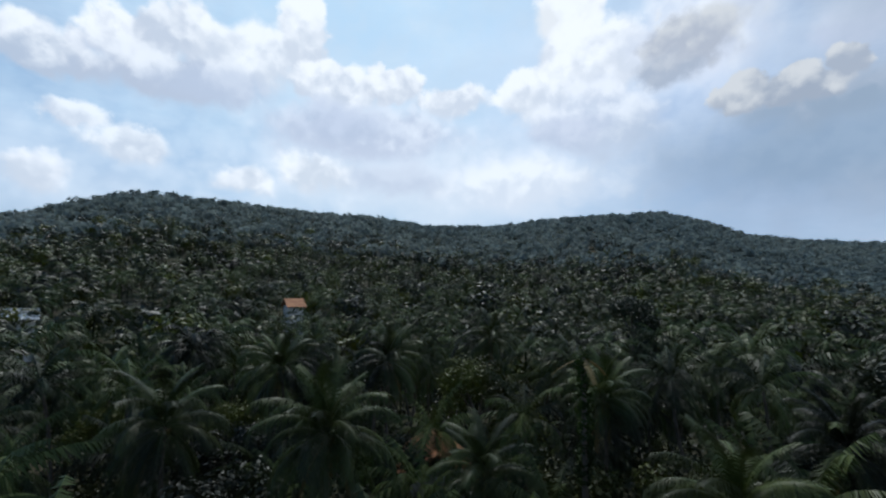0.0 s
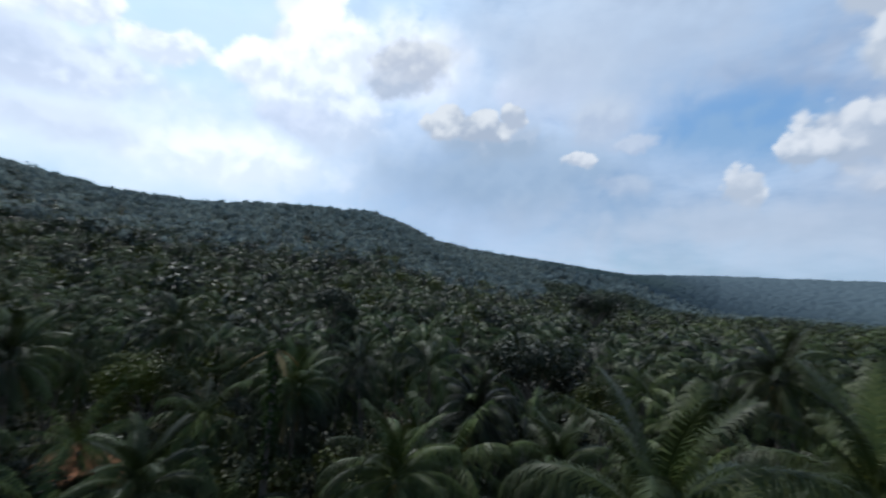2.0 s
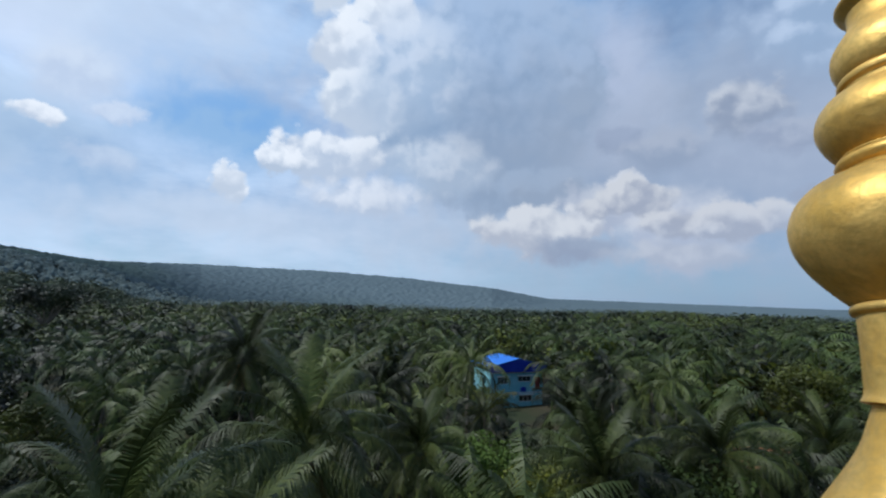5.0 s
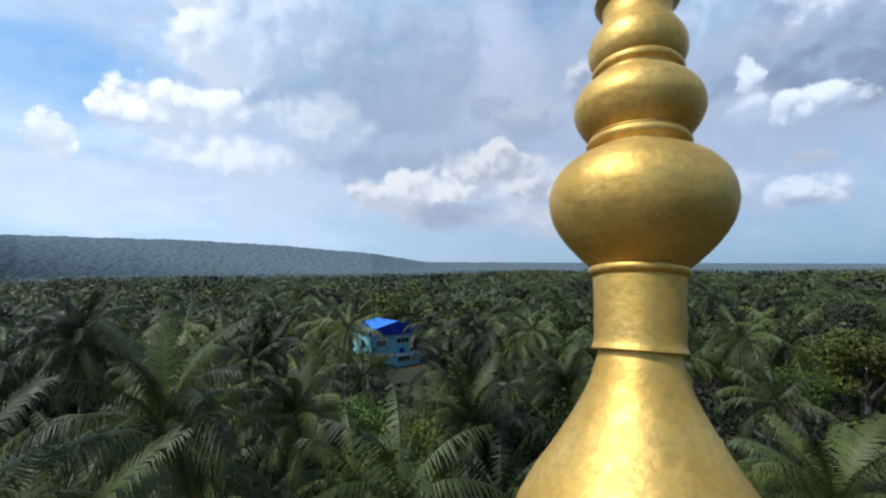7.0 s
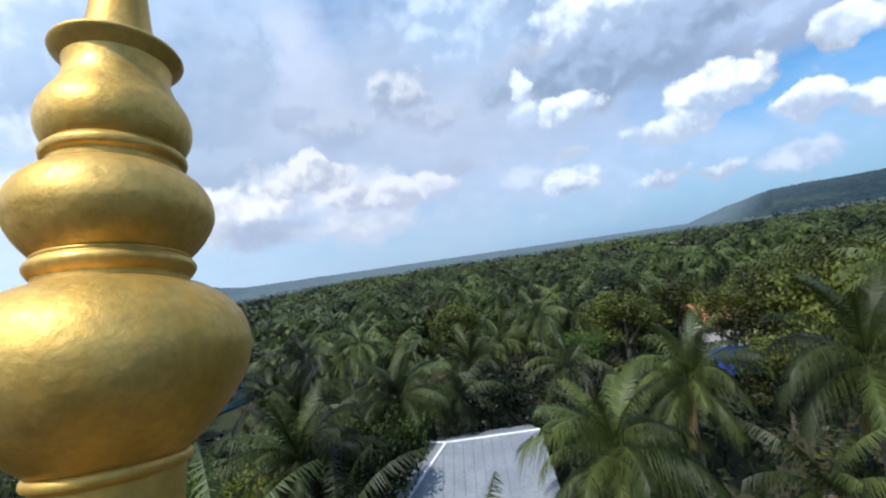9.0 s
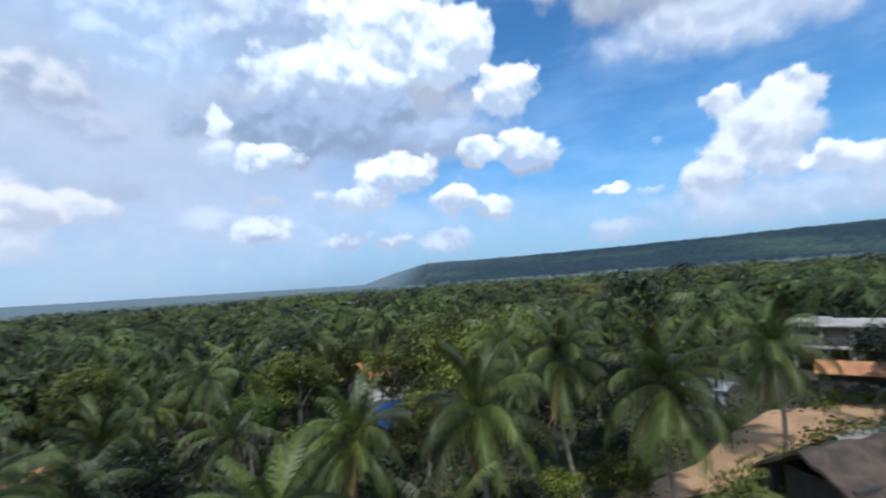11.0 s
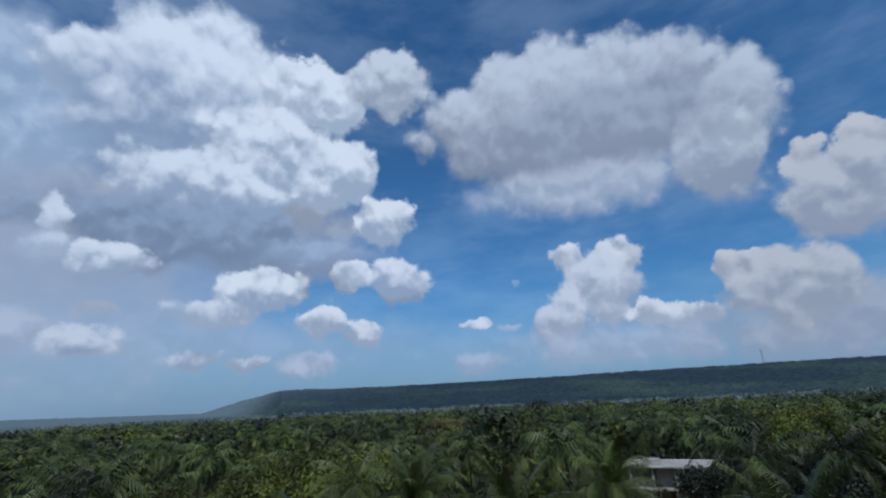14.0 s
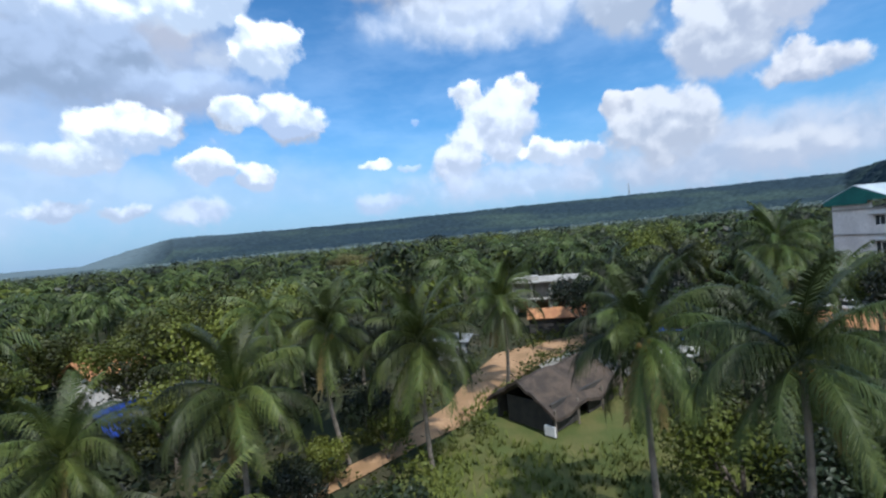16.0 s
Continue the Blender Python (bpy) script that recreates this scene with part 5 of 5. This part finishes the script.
def school():
    """Four-storey block with a gabled sheet roof, and a lower gallery wing."""
    root = tagged(new("white_school_building"), "white four-storey building with green gable and pale sheet roof", "building")
    root.matrix_basis = pose(61.6, -48.2, -13.7, 0, 0, -162)
    # local x runs along the end wall, local y towards its length
    w, d, st = 6.0, 26.0, 3.1
    top = st * 4
    holes = [(4.5, 5.6, st * i + 1.0, st * i + 2.2) for i in range(4)] + [(1.3, 3.0, st * 1 - 2.2, st * 1 - 0.7)]
    wall_with_holes("end_wall", w, top, 0.25, holes, PLASTER, root)
    wall_with_holes("back_wall", w, top, 0.25, [], PLASTER, root, pose(0, d - 0.25, 0))
    sides = [(2.0 + 3.2 * j, 4.2 + 3.2 * j, st * i + 0.95, st * i + 2.5) for i in range(4) for j in range(7)]
    wall_with_holes("side_wall", d - 0.5, top, 0.25, sides, PLASTER, root, pose(0.25, 0.25, 0, 0, 0, 90))
    wall_with_holes("side_wall", d - 0.5, top, 0.25, sides, PLASTER, root, pose(w, 0.25, 0, 0, 0, 90))
    for h in holes:
        window_in(root, Matrix(), *h, bars=2)
        box("sunshade", h[0] - 0.35, h[1] + 0.35, -0.55, -0.002, h[3] + 0.08, h[3] + 0.18, CONCRETE, root, "grey concrete sunshade")
    for i in range(1, 5):
        box("floor_band", -0.1, w + 0.1, -0.12, -0.002, st * i - 0.2, st * i + 0.02, CONCRETE, root)
        box("floor_slab", 0.26, w - 0.26, 0.26, d - 0.26, st * i - 0.2, st * i - 0.02, CONCRETE, root, bevel=0)
    box("parapet", 0, w * 0.72, 0.0, 0.2, top + 0.02, top + 0.9, WHITE, root)
    # gallery along the long side
    for i in range(4):
        z = st * i
        box("gallery_floor", w + 0.002, w + 2.0, 0.0, d, z - 0.16, z, CONCRETE, root)
        box("gallery_rail", w + 1.86, w + 2.0, 0.0, d, z + 0.02, z + 0.95, WHITE, root, "bright white gallery parapet")
        box("gallery_rail", w + 0.004, w + 1.85, -0.12, 0.0, z + 0.3, z + 1.15, WHITE, root, "bright white gallery parapet")
        for j in range(6):
            y = 0.2 + j * (d - 0.6) / 5
            box("column", w + 1.6, w + 1.84, y, y + 0.24, z + 0.02, z + st - 0.18, PLASTER, root)
    box("gallery_roof", w + 0.002, w + 2.2, -0.1, d, top - 0.16, top, CONCRETE, root)
    # sheet roof on posts
    e, r = top + 1.0, top + 2.9
    x0, x1, xm = -0.7, w + 1.2, w * 0.5
    for x, s in ((x0, -1), (x1, 1)):
        slab("roof_sheet", [(xm, -0.8, r), (x, -0.8, e), (x, 14.0, e), (xm, 14.0, r)], 0.08, PALE_SHEET, root)
    mesh_object("green_gable", [(x0 + 0.2, -0.75, e), (x1 - 0.2, -0.75, e), (xm, -0.75, r - 0.1), (x0 + 0.2, -0.65, e), (x1 - 0.2, -0.65, e), (xm, -0.65, r - 0.1)], [(0, 1, 2), (5, 4, 3), (0, 3, 4, 1), (1, 4, 5, 2), (2, 5, 3, 0)], GREEN_SHEET, root, "dark green sheet gable")
    box("green_apron", x0 + 0.2, w * 0.72, -0.75, -0.67, top + 0.55, e - 0.002, GREEN_SHEET, root, bevel=0)
    for j in range(5):
        y = 0.3 + j * 3.2
        for x in (0.1, w - 0.2):
            box("post", x, x + 0.12, y, y + 0.12, top + 0.0, e + 0.1, CONCRETE, root, bevel=0)


school()


def frame_house():
    """Unfinished concrete frame of two floors."""
    root = tagged(new("unfinished_concrete_house"), "unfinished grey concrete frame house with flat roof slab", "building")
    root.matrix_basis = pose(69.5, -13.0, -13.2, 0, 0, 78)
    w, d = 10.6, 5.6
    for z in (2.9, 5.35):
        box("roof_slab", -w / 2 - 0.5, w / 2 + 0.5, -d / 2 - 0.5, d / 2 + 0.5, z, z + 0.2, CONCRETE, root)
    for i in range(5):
        for y in (-d / 2, 0, d / 2 - 0.25):
            x = -w / 2 + i * (w - 0.25) / 4
            box("column", x, x + 0.25, y, y + 0.25, 0, 2.898, CONCRETE, root)
            box("column", x, x + 0.25, y, y + 0.25, 3.102, 5.348, CONCRETE, root)
    wall_with_holes("inner_wall", w, 2.4, 0.2, [(1, 2.2, 0, 2.0), (4, 5.5, 0.8, 2), (7.5, 9, 0.8, 2)], CONCRETE, root, pose(-w / 2, 1.0, 2.95 + 0.16))
    wall_with_holes("lower_wall", w - 0.6, 2.88, 0.2, [(1, 2.2, 0, 2.1), (4, 5.5, 0.9, 2.1), (7.2, 8.6, 0.9, 2.1)], LATERITE, root, pose(-w / 2 + 0.3, -d / 2 + 0.3, 0))
    box("stair_head", 1.6, 3.6, 0.2, 2.2, 5.56, 6.2, CONCRETE, root)
    box("parapet", -w / 2 - 0.5, w / 2 + 0.5, -d / 2 - 0.5, -d / 2 - 0.36, 5.552, 5.61, PLASTER, root, "pale flat roof edge")


frame_house()


def tiled_hall():
    root = tagged(new("tiled_shed"), "long low shed with orange clay tile roof", "shed")
    root.matrix_basis = pose(59.5, -11.5, -13.1, 0, 0, 80)
    for x in (-3.4, 0, 3.2):
        for y in (-1.6, 1.4):
            box("post", x, x + 0.2, y, y + 0.2, 0, 2.2, CONCRETE, root)
    for s in (-1, 1):
        slab("roof_slope", [(-3.6, 0, 2.9), (3.6, 0, 2.9), (3.6, s * 2.2, 1.95), (-3.6, s * 2.2, 1.95)], 0.1, TILE, root)
    # near-black wall colour carries the shade beneath the tiles
    box("back_wall", -3.4, 3.4, 1.6, 1.8, 0, 2.1, DARK, root)


tiled_hall()


def hut():
    root = tagged(new("thatched_hut"), "old hut with sagging dark thatched roof and white base wall", "hut")
    root.matrix_basis = pose(34.9, -5.9, -13.1, 0, 0, -48)
    l, w = 4.25, 3.0
    bm = bmesh.new()
    g = random.Random(5)
    n, k = 18, 8
    grid = {}
    for i in range(n + 1):
        for j in range(-k, k + 1):
            x, y = -l + 2 * l * i / n, w * j / k
            z = 3.15 - abs(j) / k * 1.55 - 0.16 * math.sin(i * 0.7) + g.uniform(-0.09, 0.09) - 0.25 * (abs(j) / k) ** 2
            grid[i, j] = bm.verts.new((x, y, z)), bm.verts.new((x, y, z - 0.22))
    for i in range(n):
        for j in range(-k, k):
            bm.faces.new([grid[a, b][0] for a, b in ((i, j), (i + 1, j), (i + 1, j + 1), (i, j + 1))])
            bm.faces.new([grid[a, b][1] for a, b in ((i, j + 1), (i + 1, j + 1), (i + 1, j), (i, j))])
    for i in range(n):
        for j in (-k, k):
            bm.faces.new([grid[i, j][0], grid[i, j][1], grid[i + 1, j][1], grid[i + 1, j][0]])
    for j in range(-k, k):
        for i in (0, n):
            bm.faces.new([grid[i, j][0], grid[i, j + 1][0], grid[i, j + 1][1], grid[i, j][1]])
    bmesh.ops.recalc_face_normals(bm, faces=bm.faces)
    part("thatched_roof", bm, THATCH, root)
    # walls coloured near-black to paint in the shade below the thatch
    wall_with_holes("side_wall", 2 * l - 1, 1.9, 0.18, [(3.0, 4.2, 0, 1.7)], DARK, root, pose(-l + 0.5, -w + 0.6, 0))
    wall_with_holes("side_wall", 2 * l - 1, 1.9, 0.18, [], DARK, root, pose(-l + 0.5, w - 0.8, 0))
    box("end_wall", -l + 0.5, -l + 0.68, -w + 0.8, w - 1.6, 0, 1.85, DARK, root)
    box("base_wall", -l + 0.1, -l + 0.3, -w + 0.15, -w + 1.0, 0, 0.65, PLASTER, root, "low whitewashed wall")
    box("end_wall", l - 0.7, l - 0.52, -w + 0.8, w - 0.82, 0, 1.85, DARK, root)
    for x in (-l + 0.2, -1.5, 1.5, l - 0.3):
        box("post", x, x + 0.12, -w + 0.12, -w + 0.24, 0, 1.75, BARK, root)


hut()


def tiled_house():
    root = tagged(new("tiled_house"), "small house with orange clay tile roof among trees", "house")
    root.matrix_basis = pose(44.3, 35.0, -13.2, 0, 0, -20)
    box("wall", -2.4, 2.4, -2.0, 2.0, 0, 3.6, PLASTER, root)
    for s in (-1, 1):
        slab("roof_slope", [(-3.0, 0, 5.1), (3.0, 0, 5.1), (3.0, s * 2.7, 3.5), (-3.0, s * 2.7, 3.5)], 0.1, TILE, root)


tiled_house()


def lean_to():
    root = tagged(new("tarpaulin_shed"), "shed with blue tarpaulin and white sheet roof", "shed")
    root.matrix_basis = pose(35.8, 26.6, -13.2, 0, 0, -26)
    for x in (-2.2, 2.1):
        for y in (-1.6, 1.5):
            box("post", x, x + 0.1, y, y + 0.1, 0, 2.4, BARK, root)
    slab("white_sheet", [(-2.6, 0.3, 3.2), (1.0, 0.3, 3.2), (1.0, 2.2, 2.7), (-2.6, 2.2, 2.7)], 0.05, PALE_SHEET, root)
    bm = bmesh.new()
    g = random.Random(8)
    n = 10
    vs = [[bm.verts.new((-2.6 + 5.4 * i / n, 0.3 - 2.3 * j / n, 3.0 - 1.6 * (j / n) ** 1.3 + g.uniform(-0.1, 0.1))) for j in range(n + 1)] for i in range(n + 1)]
    for i in range(n):
        for j in range(n):
            bm.faces.new((vs[i][j], vs[i + 1][j], vs[i + 1][j + 1], vs[i][j + 1]))
    bmesh.ops.solidify(bm, geom=bm.faces[:], thickness=0.03)
    part("tarpaulin", bm, TARP, root, "crumpled blue tarpaulin")
    box("wall", -2.0, 2.0, 1.2, 1.35, 0, 2.5, DARK, root)


lean_to()


def far_house(az, dist, z, w, roof, wall, label, spin=0):
    p = heading(az) * dist
    root = tagged(new("far_house"), label, "house")
    root.matrix_basis = pose(p.x, p.y, z, 0, 0, -az + spin)
    box("wall", -w / 2, w / 2, -2.5, 2.5, -9, 0, wall, root)
    for s in (-1, 1):
        slab("roof_slope", [(-w / 2 - 0.5, 0, 1.5), (w / 2 + 0.5, 0, 1.5), (w / 2 + 0.5, s * 3.2, -0.1), (-w / 2 - 0.5, s * 3.2, -0.1)], 0.12, roof, root)


far_house(-127.9, 98, -4.3, 2.8, TILE, WHITE, "small far house with orange tile roof", 12)
far_house(-152.5, 98, -5.6, 4.0, PALE_SHEET, WHITE, "far house with pale roof")
far_house(16.6, 250, -9.8, 7.0, PALE_SHEET, WHITE, "far pale house above the palms")
far_house(-1.2, 230, -6.5, 2.6, PALE_SHEET, WHITE, "far white house among palms")
far_house(109, 1250, 32, 10.0, PALE_SHEET, WHITE, "white house on the wooded ridge")


def patch(name, points, mat, label, lift=0.05):
    """A bare piece of ground that follows the land."""
    bm = bmesh.new()
    vs = [bm.verts.new((x, y, 0)) for x, y in points]
    bm.faces.new(vs)
    bmesh.ops.subdivide_edges(bm, edges=bm.edges[:], cuts=5, use_grid_fill=True)
    bmesh.ops.triangulate(bm, faces=bm.faces[:])
    for v in bm.verts:
        v.co.z = float(land(v.co.x, v.co.y)) + lift
    ob = part(name, bm, mat)
    if ob.data.polygons[0].normal.z < 0:
        ob.data.flip_normals()
    return tagged(ob, label, "ground", kind="structure")


patch("sand_road", [(23.5, 15), (27.5, 9.6), (31, 5.9), (33.6, 4.5), (36.8, 2.3), (43, 0.4), (50.5, -3.0), (53.5, -8.4), (56, -15), (52, -15), (46.5, -7.5), (39.5, -2.2), (36, -0.5), (33.3, 0.9), (30.9, 3.8), (26.2, 8.4), (22, 13.6)], SAND, "sandy orange earth road", 0.12)
patch("lawn", [(20, 8), (29, 4.2), (38, -1.9), (36, -12), (24, -14), (18, -4)], GRASS, "grassy plot beside the hut", 0.08)
patch("earth_yard", [(46, -40), (58, -36), (64, -44), (50, -48)], LATERITE, "bare orange earth yard", 0.1)
patch("red_earth_bank", [(14, 54), (22, 54), (23, 47), (15, 47)], LATERITE, "bare red earth", 0.1)
patch("grass_path", [(14, 46), (20, 46), (19, 34), (13, 34)], GRASS, "grassy track", 0.1)


def mast(az, dist, z, h):
    p = heading(az) * dist
    root = tagged(new("radio_mast"), "thin steel lattice mast on the ridge", "mast")
    root.matrix_basis = pose(p.x, p.y, z)
    for a in (0, 120, 240):
        q = heading(a)
        bm = bmesh.new()
        bmesh.ops.create_cone(bm, segments=6, radius1=0.35, radius2=0.25, depth=h, cap_ends=True, matrix=Matrix.Translation((q.x * 1.4, q.y * 1.4, h / 2)))
        part("leg", bm, CONCRETE, root)
    for i in range(8):
        box("brace", -1.5, 1.5, -1.5, 1.5, h * (i + 0.5) / 8, h * (i + 0.5) / 8 + 0.4, CONCRETE, root, bevel=0)


mast(111.0, 1300, 45.0, 42.0)

# ---------------------------------------------------------------- small things by the road


def shelter(name, x, y, z, w, d, h, mat, spin, label):
    root = tagged(new(name), label, "shed")
    root.matrix_basis = pose(x, y, z, 0, 0, spin)
    for a in (-w / 2 + 0.1, w / 2 - 0.2):
        for b in (-d / 2 + 0.1, d / 2 - 0.2):
            box("post", a, a + 0.1, b, b + 0.1, 0, h - 0.05, BARK, root, bevel=0)
    for s in (-1, 1):
        slab("roof_sheet", [(-w / 2, 0, h + 0.6), (w / 2, 0, h + 0.6), (w / 2, s * d / 2, h), (-w / 2, s * d / 2, h)], 0.05, mat, root)
    box("back_wall", -w / 2 + 0.2, w / 2 - 0.2, d / 2 - 0.35, d / 2 - 0.25, 0, h - 0.1, PLASTER, root)


g0 = random.Random(12)


def along(points, step, width, g):
    """Random places on both sides of a line."""
    out = []
    for (x0, y0), (x1, y1) in zip(points, points[1:]):
        n = max(1, int(math.hypot(x1 - x0, y1 - y0) / step))
        nx, ny = -(y1 - y0), x1 - x0
        l = math.hypot(nx, ny)
        for i in range(n):
            for s in (-1, 1):
                t, o = (i + g.random()) / n, s * (width + g.uniform(-0.3, 1.2))
                out.append((x0 + (x1 - x0) * t + nx / l * o, y0 + (y1 - y0) * t + ny / l * o))
    return out


patch("rubble_ground", [(39, -8), (46, -6), (50, -12), (47, -18), (40, -15)], CONCRETE, "grey rubble and dust beside the hut", 0.09)
for i in range(14):
    a, b = g0.uniform(40, 48), g0.uniform(-16, -8)
    ob = box("stone_block", -g0.uniform(0.3, 0.9), g0.uniform(0.3, 0.9), -g0.uniform(0.2, 0.6), g0.uniform(0.2, 0.6), 0, g0.uniform(0.1, 0.35), WHITE if i % 3 == 0 else CONCRETE, None)
    ob.matrix_basis = pose(a, b, float(land(a, b)) + 0.08, 0, 0, g0.uniform(0, 180))
    tagged(ob, "broken pale slab lying on the rubble", "rubble", "rubble slabs")
ROAD = [(22.8, 14.3), (26.8, 9), (30.9, 4.9), (35, 1.7), (40, -0.6), (48.5, -5), (54, -14)]
g = np.random.default_rng(31)
spots = along(ROAD, 1.2, 2.6, g)
places = [(x, y, float(land(x, y)) + 0.3) for x, y in spots if g.random() < 0.9]
strew("roadside_shrubs", places, BUSH, g.uniform(0.25, 0.75, len(places)), LEAF, "low green shrubs along the sandy road")

# weeds and tall grass on the plot
blades = []
for i in range(2600):
    x, y = g.uniform(18, 40), g.uniform(-14, 8)
    if y > 8 - (x - 20) * 0.45 or math.hypot(x - 34, y + 5.8) < 5:
        continue
    z = float(land(x, y)) + 0.05
    for k in range(4):
        a, h = g.uniform(0, 6.28), g.uniform(0.2, 0.6)
        w = 0.06
        c, s = math.cos(a), math.sin(a)
        blades.append((np.array([[x - s * w, y + c * w, z], [x + s * w, y - c * w, z], [x + c * h * 0.6, y + s * h * 0.6, z + h]]), np.array([[0, 1, 2]])))
v, t = join(blades)
tagged(tri_object("tall_grass", v, t, WEED), "weeds and tall grass on the plot", "grass", kind="stuff")
places = [(x, y, float(land(x, y)) + 0.2) for x, y in zip(g.uniform(18, 40, 26), g.uniform(-14, 6, 26)) if math.hypot(x - 33.4, y + 5.6) > 5 and y < 7 - (x - 20) * 0.45]
strew("plot_shrubs", places, BUSH, g.uniform(0.15, 0.4, len(places)), WEED, "low shrubs on the grassy plot")
shelter("sheet_shed", 50.2, 1.2, -13.1, 4.2, 3.0, 2.2, GREY_SHEET, 60, "open shed with grey sheet roof by the road")
shelter("blue_shelter", 45.2, -19.8, -13.0, 3.6, 2.6, 1.7, TARP, 30, "open shelter under a blue sheet")
shelter("white_shelter", 41.2, -18.0, -13.0, 3.2, 2.4, 1.3, WHITE, 55, "low shelter with white sheet roof")
shelter("white_outhouse", 64.5, -20.5, -13.1, 3.6, 3.0, 3.6, WHITE, 20, "small white outhouse behind the trees")


def tiled_cottage():
    root = tagged(new("tiled_cottage"), "low cottage with dull red tiled roof under palms", "house")
    root.matrix_basis = pose(-31.0, -12.6, -15.3, 0, 0, 25)
    box("wall", -2.6, 2.6, -1.9, 1.9, -0.5, 2.6, PLASTER, root)
    for s in (-1, 1):
        slab("roof_slope", [(-3.2, 0, 4.3), (3.2, 0, 4.3), (3.2, s * 2.7, 2.5), (-3.2, s * 2.7, 2.5)], 0.1, TILE, root)


tiled_cottage()


def ivy_trunk():
    """A dead palm's trunk hung with creepers."""
    p = heading(-94.8) * 23.4
    root = tagged(new("dead_palm_trunk"), "dead palm trunk overgrown with pale creepers", "palm tree")
    root.matrix_basis = pose(p.x, p.y, -3.6)
    ob = new("trunk", TRUNKS[0])
    ob.parent = root
    g = np.random.default_rng(77)
    parts = [leaf_ball(70, g.uniform(0.28, 0.55), 0.13, g, (g.uniform(-0.15, 0.15), g.uniform(-0.15, 0.15), -0.38 * i), 1.1) for i in range(16)]
    v, t = join(parts)
    tri_object("creeper", v, t, LEAF_LIGHT, root)
    for i in range(3):
        ob = new("dry_frond", DRY)
        ob.parent = root
        ob.matrix_basis = pose(0, 0, 0, 0, -35, 120 * i + 20) @ Matrix.Scale(0.5, 4)


ivy_trunk()


def parked_car(x, y, z, spin, paint, label):
    root = tagged(new("parked_car"), label, "car", "cars in the school yard")
    root.matrix_basis = pose(x, y, z, 0, 0, spin)
    bm = box_bm(-2.0, 2.0, -0.82, 0.82, 0.3, 0.85, 0.14)
    part("body", bm, paint, root)
    bm = bmesh.new()
    bmesh.ops.create_cube(bm, size=1.0, matrix=Matrix.Translation((-0.1, 0, 1.13)) @ Matrix.Diagonal((2.3, 1.45, 0.56, 1)))
    for v in bm.verts:
        if v.co.z > 1.2:
            v.co.x, v.co.y = v.co.x * 0.72, v.co.y * 0.86
    bmesh.ops.bevel(bm, geom=bm.edges[:], offset=0.08, segments=2, affect="EDGES")
    part("cabin", bm, GLASS, root, "dark glass cabin")
    box("roof", -0.85, 0.65, -0.58, 0.58, 1.412, 1.45, paint, root, bevel=0.015)
    for a in (-1.25, 1.25):
        for b in (-0.8, 0.8):
            bm = bmesh.new()
            bmesh.ops.create_cone(bm, segments=16, radius1=0.31, radius2=0.31, depth=0.2, cap_ends=True, matrix=Matrix.Translation((a, b, 0.31)) @ Matrix.Rotation(math.pi / 2, 4, "X"))
            part("wheel", bm, DARK, root)


parked_car(55.2, -43.6, float(land(55.2, -43.6)) + 0.14, 25, WHITE, "white car parked in the earth yard")
parked_car(58.0, -41.8, float(land(58, -41.8)) + 0.14, 40, GREY_SHEET, "grey car parked in the earth yard")
